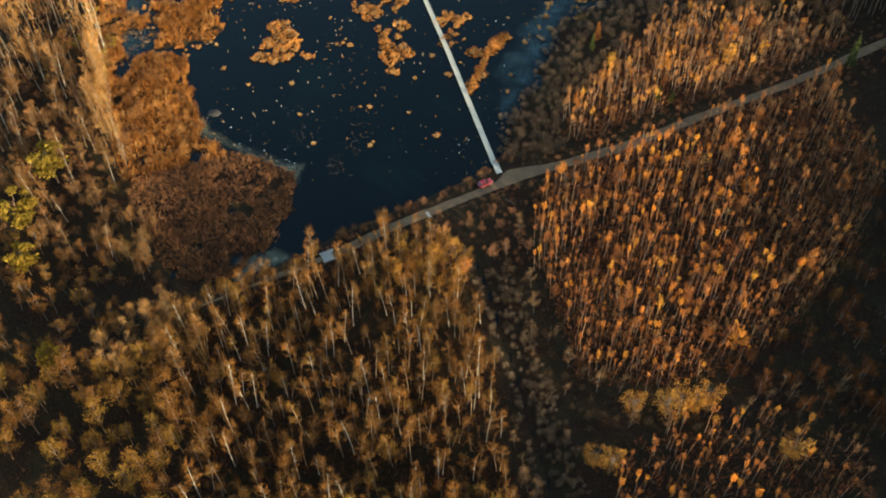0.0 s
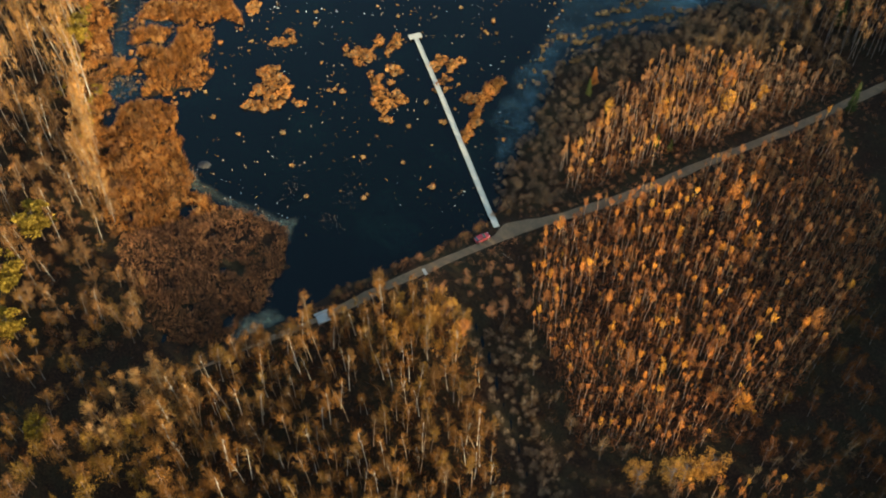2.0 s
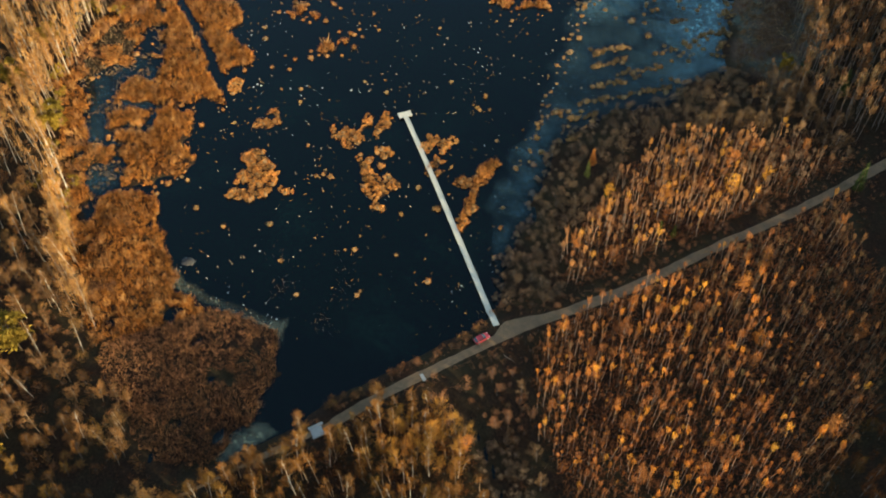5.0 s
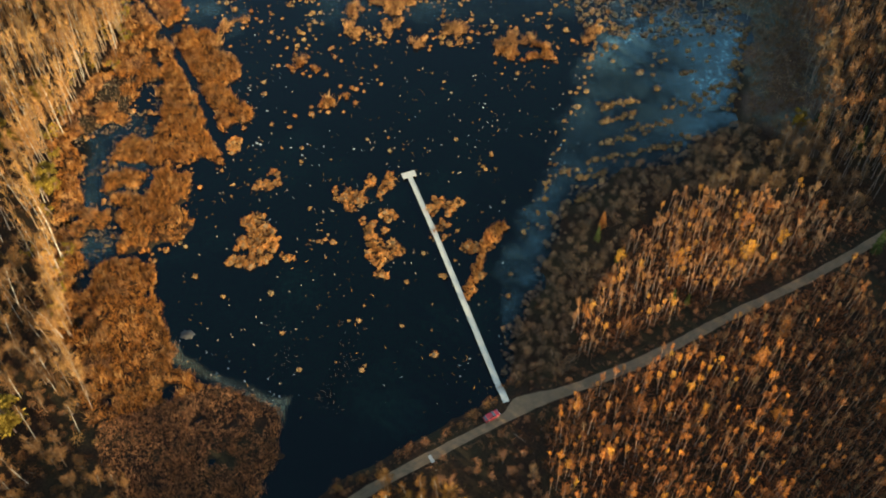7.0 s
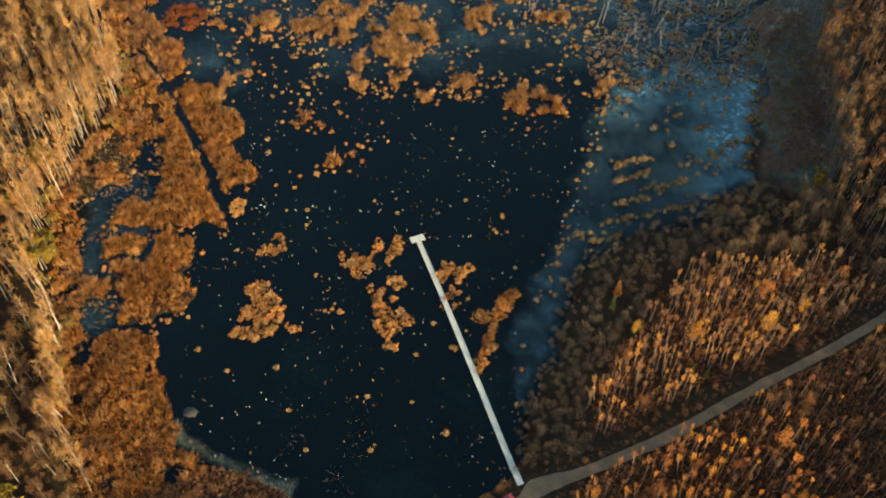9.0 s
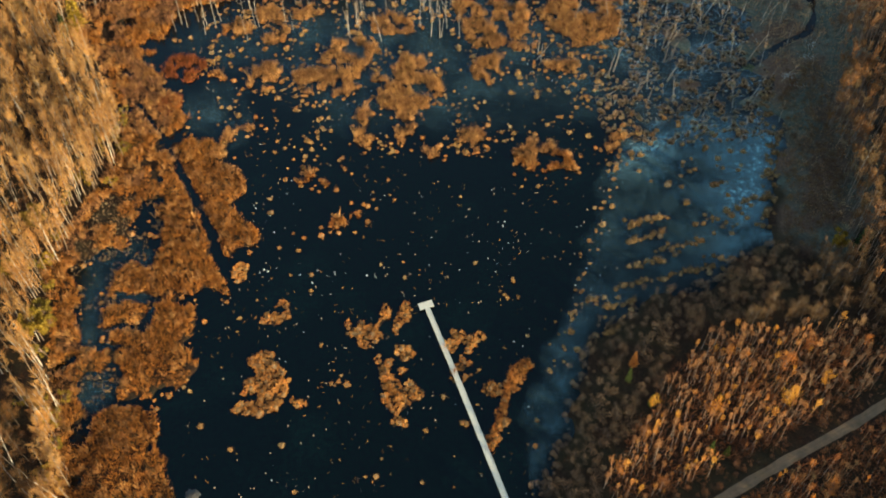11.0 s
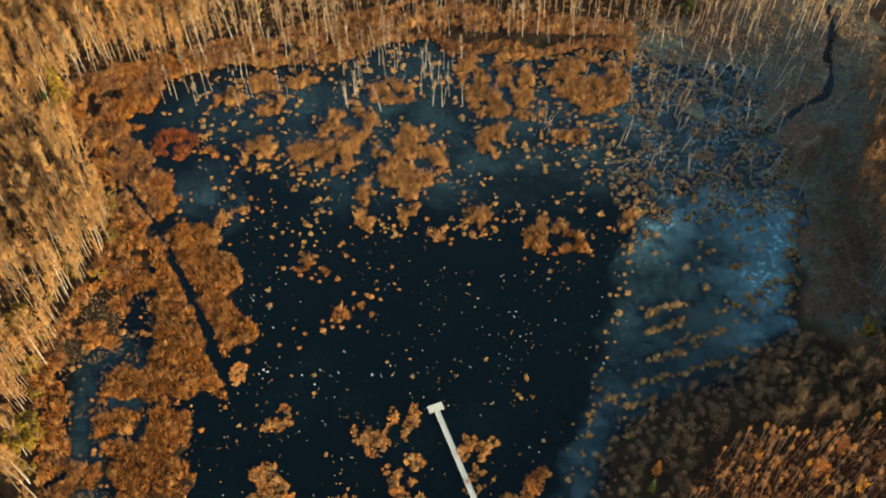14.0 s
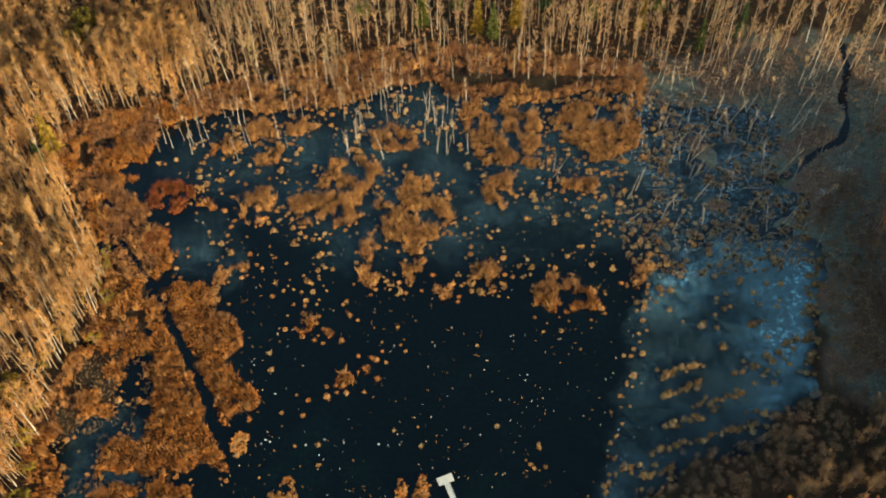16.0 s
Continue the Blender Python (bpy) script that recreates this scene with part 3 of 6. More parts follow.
def isle_depth(x, y, isles=ISLES):
    """About how far inside the nearest island a point lies (negative outside)."""
    px = x + 0.6 * wobble(x, y, 4.0, 21) + 0.45 * wobble(x, y, 1.7, 22)
    py = y + 0.6 * wobble(x, y, 4.0, 23) + 0.45 * wobble(x, y, 1.7, 24)
    best = np.full(np.shape(x), -99.0)
    ragged = 0.42 * np.clip(wobble(x, y, 3.2, 25) + 0.7 * wobble(x, y, 1.5, 26), -0.5, 2)
    for isle in isles:
        if isinstance(isle, list):
            d = along(isle, px, py, True)
            best = np.maximum(best, np.where(inside(isle, px, py), d, -d) - 0.5 * ragged + 0.15)
            continue
        cx, cy, a, b, turn = isle
        c, s = math.cos(radians(turn)), math.sin(radians(turn))
        u, v = (c * (px - cx) + s * (py - cy)) / a, (-s * (px - cx) + c * (py - cy)) / b
        best = np.maximum(best, (1 - np.hypot(u, v) - ragged) * min(a, b, 3.0))
    return best


def pocket(x, y):
    """Small wet hollows within the reed beds."""
    return inside(REED_LAND, x, y) & (wobble(x, y, 6.5, 35) + 0.6 * wobble(x, y, 2.4, 36) < np.where(np.asarray(y) > 309, -0.5, -0.75))


def sparse(x, y):
    """Open spots between the sedge of the western shallows."""
    return wobble(x, y, 3.4, 161) + 0.6 * wobble(x, y, 1.5, 162) < 0.1


def reedy(x, y):
    """Where the islands carry reeds rather than open water."""
    return wobble(x, y, 3.0, 81) + 0.6 * wobble(x, y, 1.4, 82) > -0.3


def ground_height(x, y):
    x, y = np.asarray(x, float), np.asarray(y, float)
    d = depth_in(BASIN, x, y)
    z = np.where(d > 0, -np.minimum(0.08 + 0.25 * d, 1.3), np.minimum(0.10 - 0.05 * d, 0.55))
    for poly in REED_BEDS:
        b = depth_in(poly, x, y, 1.4, 31)
        z = np.where(b > -1.0, np.maximum(z, np.clip(0.05 + 0.15 * b, -0.4, 0.16)), z)
    soak = pocket(x, y)
    z = np.where(soak & (d < 0), -0.12, z)
    i = isle_depth(x, y)
    z = np.where((i > -1.0) & reedy(x, y), np.maximum(z, np.clip(0.0 + 0.15 * i, -0.4, 0.12)), z)
    z = np.where(d < -3, z + 0.25 * wobble(x, y, 9.0, 41) + 0.10 * wobble(x, y, 2.5, 42), z)
    z = np.where((d < 0) & ~soak, np.maximum(z, 0.05), z)
    z = z + np.clip((along([(-400, 420), (400, 420)], x, y) * 0 + y - 460) * 0.01, 0, 30)
    wet = np.clip(depth_in(MARSH, x, y, 4.0, 141) / 6.0, 0, 1)
    z = np.maximum(z, wet * (0.20 * wobble(x, y, 6.0, 22) + 0.12 * wobble(x, y, 3.2, 24) - 0.10 + 0.16 * np.clip((9 - d) / 9, 0, 1)) - (1 - wet) * 1.3)
    wander = 0.9 * wobble(x, y, 3.5, 51) + 0.4 * wobble(x, y, 1.6, 52)
    for line, half, deep in ((REED_DITCH, 0.1, 0.32), (DITCH, 0.05, 0.12), (STREAM, 0.1, 0.5)):
        near = along(line, x, y) + wander * (0.6 if line is STREAM else 0.3)
        z = np.where(near < half + 1.2, np.minimum(z, -deep + np.clip((near - half) / 1.2, 0, 1) * (deep + 0.35)), z)
    r = along(ROAD, x, y)
    bank = np.where(x > -28, np.clip((5.6 - r) / 3.2, 0, 1), np.clip((3.6 - r) / 1.8, 0, 1))
    z = z * (1 - bank) + 0.95 * bank
    yard = np.hypot((x - 14) / 5.0, (y - 151.2) / 2.6)
    lift = np.clip((1.3 - yard) / 0.5, 0, 1)
    return z * (1 - lift) + 0.95 * lift


# ---- meshes from arrays ----
def fast_mesh(name, v, f, mats, which=None, tint=None, smooth=False):
    """A mesh of triangles (or quads) from arrays."""
    me = bpy.data.meshes.new(name)
    k = f.shape[1]
    me.vertices.add(len(v))
    me.vertices.foreach_set("co", np.ascontiguousarray(v, np.float32).ravel())
    me.loops.add(f.size)
    me.loops.foreach_set("vertex_index", np.ascontiguousarray(f, np.int32).ravel())
    me.polygons.add(len(f))
    me.polygons.foreach_set("loop_start", np.arange(0, f.size, k, dtype=np.int32))
    for m in mats:
        me.materials.append(m)
    if which is not None:
        me.polygons.foreach_set("material_index", np.ascontiguousarray(which, np.int32))
    me.update(calc_edges=True)
    me.polygons.foreach_set("use_smooth", np.full(len(f), smooth, bool))
    if tint is not None:
        me.attributes.new("tint", "FLOAT", "POINT").data.foreach_set("value", np.ascontiguousarray(tint, np.float32))
    return me


def part(name, bm, material, parent, label=""):
    """One bmesh as one mesh object under a thing or a part."""
    me = bpy.data.meshes.new(name)
    bm.to_mesh(me)
    bm.free()
    me.materials.append(material)
    ob = new(name, me)
    ob.parent = parent
    return tagged(ob, label)


def box(bm, x, y, z, sx, sy, sz, turn=0.0, bevel=0.0):
    """A box centred at x, y with its underside at z."""
    made = bmesh.ops.create_cube(bm, size=1.0)["verts"]
    bmesh.ops.transform(bm, matrix=pose(x, y, z + sz / 2, 0, 0, turn) @ Matrix.Diagonal((sx, sy, sz, 1)), verts=made)
    if bevel:
        edges = list({e for v in made for e in v.link_edges})
        bmesh.ops.bevel(bm, geom=edges, offset=bevel, segments=2, profile=0.6, affect="EDGES")
    return bm


class Plant:
    """Triangles of one plant, gathered piece by piece; material 0 is wood, 1 is crown."""

    def __init__(self):
        self.v, self.f, self.m, self.n = [], [], [], 0

    def put(self, v, f, m):
        v = np.asarray(v, float)
        f = np.asarray(f, int)
        self.v.append(v)
        self.f.append(f + self.n)
        self.m.append(np.full(len(f), m))
        self.n += len(v)

    def stem(self, points, radii, sides=5, m=0):
        """A tapered round stem through the points."""
        rings = []
        for p, r in zip(points, radii):
            a = np.arange(sides) * 2 * np.pi / sides
            rings.append(np.c_[p[0] + r * np.cos(a), p[1] + r * np.sin(a), np.full(sides, p[2])])
        f = []
        for k in range(len(points) - 1):
            for i in range(sides):
                a, b = k * sides + i, k * sides + (i + 1) % sides
                f += [(a, b, b + sides), (a, b + sides, a + sides)]
        self.put(np.vstack(rings), f, m)

    def slivers(self, base, way, length, width, m=1):
        """Thin pointed triangles: twigs and blades."""
        n = len(base)
        side = np.cross(way, rng.normal(size=(n, 3)))
        side /= np.linalg.norm(side, axis=1, keepdims=True) + 1e-9
        w = (np.asarray(width) * np.ones(n))[:, None] / 2
        tip = base + way * (np.asarray(length) * np.ones(n))[:, None]
        v = np.stack([base - side * w, base + side * w, tip], 1).reshape(-1, 3)
        self.put(v, np.arange(3 * n).reshape(-1, 3), m)

    def flakes(self, centre, size, m=1):
        """Small leaf clumps: triangles turned every way."""
        n = len(centre)
        a = rng.normal(size=(n, 3))
        a /= np.linalg.norm(a, axis=1, keepdims=True)
        b = np.cross(a, rng.normal(size=(n, 3)))
        b /= np.linalg.norm(b, axis=1, keepdims=True)
        s = (np.asarray(size) * np.ones(n))[:, None]
        v = np.stack([centre - a * s * 0.6 - b * s * 0.35, centre + a * s * 0.15 + b * s * 0.5, centre + a * s * 0.6 - b * s * 0.2], 1).reshape(-1, 3)
        self.put(v, np.arange(3 * n).reshape(-1, 3), m)

    def arrays(self):
        return np.vstack(self.v), np.vstack(self.f), np.concatenate(self.m)


def unit(v):
    return v / (np.linalg.norm(v, axis=-1, keepdims=True) + 1e-9)


def bare_birch(h, spread, limbs, twigs, lean=0.5, start=0.5, leaves=0, girth=0.0075, stream=1.0, calm=0.34, simple=False, fine=1.0, haze=0.14):
    """A birch that has shed most leaves: a pale stem, rising limbs and a haze of twigs."""
    p = Plant()
    bend = rng.normal(size=2) * lean
    at = lambda s: np.array([bend[0] * s * s, bend[1] * s * s, h * s])
    k = np.linspace(0, 1, 5)
    p.stem([at(s) for s in k], girth * h * (1.05 - k) ** 0.9 + 0.015, 5)
    for s in rng.uniform(start, 0.97, limbs):
        turn = rng.uniform(0, 2 * np.pi)
        room = math.sqrt(max(0.05, 1 - ((s - start - 0.22) / (1.02 - start)) ** 2))
        out = spread * room * rng.uniform(0.35, 1.0)
        rise = out * rng.uniform(1.0, 2.0)
        a = at(s)
        b = a + np.array([math.cos(turn) * out, math.sin(turn) * out, rise])
        mid = (a + b) / 2 + np.array([math.cos(turn), math.sin(turn), -0.5]) * out * 0.15
        p.stem([a, b] if simple else [a, mid, b], [0.024, 0.006] if simple else [0.04, 0.025, 0.01], 3, 0)
        q = rng.uniform(0.1, 1.0, twigs)[:, None]
        base = a + (b - a) * q + rng.normal(size=(twigs, 3)) * haze * spread
        way = unit(np.array([math.cos(turn) * 0.45, math.sin(turn) * 0.45, 1.3]) + rng.normal(size=(twigs, 3)) * calm)
        p.slivers(base, way, stream * rng.uniform(0.5, 1.6, twigs), fine * rng.uniform(0.05, 0.13, twigs))
        if leaves:
            p.flakes(b + rng.normal(size=(leaves, 3)) * spread * 0.28, rng.uniform(0.18, 0.34, leaves))
    return p.arrays()


def crown_tree(h, spread, low, limbs, twigs, length, width, rise=1.2, lean=0.5, girth=0.006, mid=0.35, calm=0.45):
    """A leafless tree whose limbs end in a soft rounded crown of fine twigs; low: where the crown starts, mid: where it is widest."""
    p = Plant()
    bend = rng.normal(size=2) * lean
    at = lambda s: np.array([bend[0] * s * s, bend[1] * s * s, h * s])
    k = np.linspace(0, 0.97, 5)
    p.stem([at(s) for s in k], girth * h * (1.05 - k) ** 0.9 + 0.012, 5)
    for _ in range(limbs):
        u, turn = rng.uniform() ** 0.85, rng.uniform(0, 2 * np.pi)
        room = math.sqrt(max(0.06, 1 - ((u - mid) / (1.03 - mid)) ** 2)) if u > mid else 0.5 + 0.5 * u / mid
        r, s = spread * room * rng.uniform(0.4, 1.0), low + (1 - low) * u
        out = np.array([math.cos(turn), math.sin(turn), 0.0])
        root, tip = at(max(0.12, s - r * rise / h)), at(s) + out * r
        p.slivers(root[None], unit(tip - root)[None], float(np.linalg.norm(tip - root)), 0.07, 0)
        base = root + (tip - root) * rng.uniform(0.45, 1.05, (twigs, 1)) + rng.normal(size=(twigs, 3)) * 0.12 * spread
        p.slivers(base, unit(out * 0.5 + (0, 0, 1.0) + rng.normal(size=(twigs, 3)) * calm), length * rng.uniform(0.6, 1.3, twigs), width * rng.uniform(0.65, 1.3, twigs))
    return p.arrays()


def broad_tree(h, spread, clumps, leaves, start=0.45, leaf=1.0):
    """A broad crown of leaf clumps on branching limbs."""
    p = Plant()
    bend = rng.normal(size=2) * 0.4
    k = np.linspace(0, 0.85, 4)
    p.stem([(bend[0] * s, bend[1] * s, h * s) for s in k], 0.011 * h * (1.05 - k) + 0.03, 5)
    for _ in range(clumps):
        turn, s = rng.uniform(0, 2 * np.pi), rng.uniform(start, 0.92)
        room = math.sqrt(max(0.08, 1 - ((s - 0.68) / 0.36) ** 2))
        out = spread * room * math.sqrt(rng.uniform(0.1, 1.0))
        c = np.array([bend[0] + math.cos(turn) * out, bend[1] + math.sin(turn) * out, h * s])
        p.stem([(bend[0] * s, bend[1] * s, h * s - out * 0.7), c], [0.05, 0.015], 3, 0)
        r = spread * rng.uniform(0.22, 0.4)
        q = unit(rng.normal(size=(leaves, 3))) * rng.uniform(0.3, 1.0, (leaves, 1)) * r * np.array([1, 1, 0.8])
        p.flakes(c + q, leaf * rng.uniform(0.22, 0.42, leaves))
        p.slivers(c + rng.normal(size=(leaves // 4, 3)) * r * 0.5, unit(rng.normal(size=(leaves // 4, 3)) + (0, 0, 0.7)), 0.7, 0.07)
    return p.arrays()


def young_aspen(h, spread, tall, leaves):
    """A slim tree: a long bare stem and a small drop-shaped crown."""
    p = Plant()
    bend = rng.normal(size=2) * 0.22
    k = np.linspace(0, 1, 4)
    p.stem([(bend[0] * s, bend[1] * s, h * s) for s in k], 0.0052 * h * (1.08 - k) + 0.012, 4)
    s = rng.beta(1.5, 1.7, leaves)
    room = np.sin(np.pi * np.clip(s * 0.92 + 0.04, 0, 1)) ** 0.7 * (1.1 - 0.45 * s)
    turn = rng.uniform(0, 2 * np.pi, leaves)
    out = spread * room * np.sqrt(rng.uniform(0.05, 1, leaves)) * (1 + 0.25 * np.sin(3 * turn + s * 9))
    z = h - tall + tall * s * 1.06
    c = np.c_[bend[0] * z / h + out * np.cos(turn), bend[1] * z / h + out * np.sin(turn), z]
    half = leaves // 2
    p.flakes(c[:half], rng.uniform(0.14, 0.27, half))
    p.slivers(c[half:], unit(np.c_[np.cos(turn[half:]) * 0.35, np.sin(turn[half:]) * 0.35, np.ones(leaves - half)]), rng.uniform(0.5, 1.1, leaves - half), 0.13)
    n = leaves // 3
    zz = rng.uniform(h * 0.35, h - tall * 0.3, n)
    tt = rng.uniform(0, 2 * np.pi, n)
    base = np.c_[bend[0] * zz / h, bend[1] * zz / h, zz]
    p.slivers(base, unit(np.c_[np.cos(tt), np.sin(tt), rng.uniform(0.7, 1.6, n)]), rng.uniform(0.4, 0.9, n), 0.09)
    return p.arrays()


def conifer(h, spread, whorls, per):
    """A spruce: drooping boughs in whorls, narrowing to the tip."""
    p = Plant()
    p.stem([(0, 0, 0), (0, 0, h * 0.6), (0, 0, h)], [0.012 * h, 0.007 * h, 0.01], 5)
    for i in range(whorls):
        s = 0.12 + 0.86 * i / whorls
        r = spread * (1 - s) ** 0.8 + 0.12
        n = per
        turn = rng.uniform(0, 2 * np.pi, n)
        reach = r * rng.uniform(0.25, 1.0, n)
        base = np.c_[np.cos(turn) * reach * 0.5, np.sin(turn) * reach * 0.5, h * s + rng.normal(size=n) * 0.15]
        p.slivers(base, unit(np.c_[np.cos(turn), np.sin(turn), rng.uniform(-0.35, 0.35, n)]), r * rng.uniform(0.35, 0.8, n), 0.34)
    return p.arrays()


def bush(h, spread, twigs, leaf=0, stems=3):
    p = Plant()
    for _ in range(stems):
        t = rng.uniform(0, 2 * np.pi)
        p.stem([(0, 0, 0), (math.cos(t) * spread * 0.5, math.sin(t) * spread * 0.5, h * 0.75)], [0.04, 0.012], 3)
    d = unit(rng.normal(size=(twigs, 3)) + (0, 0, 0.5)) * np.array([spread, spread, h * 0.55])
    base = d * rng.uniform(0.25, 0.85, (twigs, 1)) + (0, 0, h * 0.42)
    base[:, 2] = np.maximum(base[:, 2], 0.1)
    p.slivers(base, unit(d / spread + (0, 0, 0.8) + rng.normal(size=(twigs, 3)) * 0.5), rng.uniform(0.3, 0.8, twigs), 0.08)
    if leaf:
        p.flakes(base[:leaf] * 1.05, rng.uniform(0.15, 0.32, leaf))
    return p.arrays()


def tuft(h, spread, blades, width=0.13, fan=0.45):
    p = Plant()
    base = np.c_[rng.normal(size=(blades, 2)) * spread * 0.5, np.zeros(blades) - 0.05]
    way = unit(np.c_[base[:, :2] * fan / max(spread, 0.1) + rng.normal(size=(blades, 2)) * 0.2, np.ones(blades)])
    p.slivers(base, way, h * rng.uniform(0.6, 1.1, blades), width)
    return p.arrays()


def hummock(r, h, blades):
    """A sedge tussock: a low peaty mound under a mop of bent straw."""
    p = Plant()
    rings = []
    for q, z in ((1.0, -0.15), (0.85, h * 0.35), (0.45, h * 0.6)):
        a = np.arange(8) * np.pi / 4
        rr = r * q * (1 + 0.22 * rng.normal(size=8))
        rings.append(np.c_[rr * np.cos(a), rr * np.sin(a), np.full(8, z)])
    v = np.vstack(rings + [[(0, 0, h * 0.66)]])
    f = [(k * 8 + i, k * 8 + (i + 1) % 8, k * 8 + 8 + (i + 1) % 8) for k in range(2) for i in range(8)] + [(k * 8 + i, k * 8 + 8 + (i + 1) % 8, k * 8 + 8 + i) for k in range(2) for i in range(8)]
    f += [(16 + i, 16 + (i + 1) % 8, 24) for i in range(8)]
    p.put(v, f, 0)
    t = rng.uniform(0, 2 * np.pi, blades)
    q = np.sqrt(rng.uniform(0, 1, blades))
    base = np.c_[r * 0.8 * q * np.cos(t), r * 0.8 * q * np.sin(t), h * 0.6 * (1 - q * 0.7)]
    p.slivers(base, unit(np.c_[np.cos(t) * (0.3 + q), np.sin(t) * (0.3 + q), 1.1 - 0.6 * q]), h * rng.uniform(0.6, 1.1, blades), 0.16)
    return p.arrays()


def sow(name, protos, places, mats, label, category, sizes=(0.85, 1.15), lean=0.03, sink=0.05, kind="stuff", heights=None, scale=None):
    """Many plants joined into one object."""
    if len(places) == 0:
        return None
    vs, fs, ms, ts, count = [], [], [], [], 0
    z = ground_height(places[:, 0], places[:, 1]) if heights is None else heights
    pick = rng.integers(0, len(protos), len(places))
    turn, size = rng.uniform(0, 2 * np.pi, len(places)), rng.uniform(*sizes, len(places))
    if scale is not None:
        size = size * scale
    tip, tint = rng.normal(size=(len(places), 2)) * lean, rng.uniform(0, 1, len(places))
    for k, (v, f, m) in enumerate(protos):
        own = np.nonzero(pick == k)[0]
        if not len(own):
            continue
        c, s = np.cos(turn[own])[:, None], np.sin(turn[own])[:, None]
        g = size[own][:, None]
        vz = v[None, :, 2] * g
        vx = (v[None, :, 0] * c - v[None, :, 1] * s) * g + places[own, 0][:, None] + vz * tip[own, 0][:, None]
        vy = (v[None, :, 0] * s + v[None, :, 1] * c) * g + places[own, 1][:, None] + vz * tip[own, 1][:, None]
        vs.append(np.stack([vx, vy, vz + (z[own] - sink)[:, None]], 2).reshape(-1, 3))
        fs.append((f[None] + (np.arange(len(own)) * len(v))[:, None, None]).reshape(-1, 3) + count)
        ms.append(np.tile(m, len(own)))
        ts.append(np.repeat(tint[own], len(v)))
        count += len(own) * len(v)
    me = fast_mesh(name, np.vstack(vs), np.vstack(fs), mats, np.concatenate(ms), np.concatenate(ts))
    return tagged(new(name, me), label, category, kind=kind)


def plant_single(name, protos, places, mats, label, category, group, sizes=(0.85, 1.15), lean=0.03, parts=("trunk", "crown"), sink=0.05, heights=None):
    """Plants that stand as things of their own, with a part for the wood and one for the crown."""
    meshes = []
    for v, f, m in protos:
        pair = []
        for k, pname in enumerate(parts):
            ff = f[m == k]
            used, inv = np.unique(ff, return_inverse=True)
            pair.append(fast_mesh(pname, v[used], inv.reshape(-1, 3), [mats[k]]))
        meshes.append(pair)
    z = ground_height(places[:, 0], places[:, 1]) if heights is None else heights
    for (x, y), h in zip(places, z):
        holder = new(name)
        holder.matrix_basis = pose(x, y, h - sink, math.degrees(rng.normal() * lean), math.degrees(rng.normal() * lean), rng.uniform(0, 360)) @ Matrix.Scale(rng.uniform(*sizes), 4)
        tagged(holder, label, category, group)
        for pname, me in zip(parts, meshes[rng.integers(0, len(meshes))]):
            new(pname, me).parent = holder


def spread_over(poly, gap, keep=1.0, jitter=0.48, test=None, ragged=0.0, clear=3.6):
    """Places on a jittered grid inside an outline."""
    p = np.array(poly, float)
    x, y = np.meshgrid(np.arange(p[:, 0].min(), p[:, 0].max(), gap), np.arange(p[:, 1].min(), p[:, 1].max(), gap))
    x, y = x.ravel() + rng.uniform(-jitter, jitter, x.size) * gap, y.ravel() + rng.uniform(-jitter, jitter, x.size) * gap
    ux, uy = x + ragged * wobble(x, y, 9.0, 15) + 0.5 * ragged * wobble(x, y, 3.0, 16), y + ragged * wobble(x, y, 9.0, 17) + 0.5 * ragged * wobble(x, y, 3.0, 18)
    keep = keep * (1.0 if not ragged else np.clip(1.05 + 0.4 * wobble(x, y, 11.0, 19), 0, 1))
    for cx, cy, _, kind in CONIFERS if ragged else ():
        keep = np.where(np.hypot(x - cx, y - cy) < {"pine": 4.2, "larch": 3.4}.get(kind, 2.6), 0, keep)
    ok = inside(poly, ux, uy) & (rng.uniform(size=x.size) < keep) & (along(ROAD, x, y) > np.where(x > -22, np.minimum(clear, 2.2), min(clear, 1.3))) & (along(DITCH, x, y) > 2.2)
    ok &= (np.hypot((x - 14) / 6.0, (y - 151.5) / 3.6) > 1) & (np.hypot(x + 25.2, y - 127.6) > 2.8)
    if test is not None:
        ok &= test(x, y)
    return np.c_[x[ok], y[ok]]


# ---- ground, water, ice, road ----
def ground_sheet():
    core_x, core_y = np.arange(-126, 132.1, 1.2), np.arange(64, 346.1, 1.2)
    far = np.array([6, 14, 26, 45, 75, 120, 200, 350, 600, 1000, 1600, 2400.0])
    gx = np.concatenate([-126 - far[::-1], core_x, 132 + far])
    gy = np.concatenate([64 - far[::-1], core_y, 346 + far])
    x, y = np.meshgrid(gx, gy)
    z = ground_height(x.ravel(), y.ravel())
    w, h = len(gx), len(gy)
    i = (np.arange(h - 1)[:, None] * w + np.arange(w - 1)).ravel()
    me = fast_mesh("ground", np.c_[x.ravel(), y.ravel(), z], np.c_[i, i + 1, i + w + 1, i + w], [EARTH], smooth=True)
    bog = np.clip(np.maximum(depth_in(MIRE, x.ravel(), y.ravel(), 4.0, 131), depth_in(MARSH, x.ravel(), y.ravel(), 4.0, 141)) / 4.0 + 0.5, 0, 1)
    me.attributes.new("mire", "FLOAT", "POINT").data.foreach_set("value", bog.astype(np.float32))
    tagged(new("ground", me), "peaty ground under fallen brown leaves, darkened also for shade", "ground", kind="structure")


def water_sheet():
    bm = bmesh.new()
    bmesh.ops.create_grid(bm, x_segments=8, y_segments=8, size=1.0)
    bmesh.ops.transform(bm, matrix=pose(0, 220, 0) @ Matrix.Diagonal((200, 200, 1, 1)), verts=bm.verts)
    tagged(part("water", bm, WATER, None), "still dark blue bog lake water", "water", kind="structure")


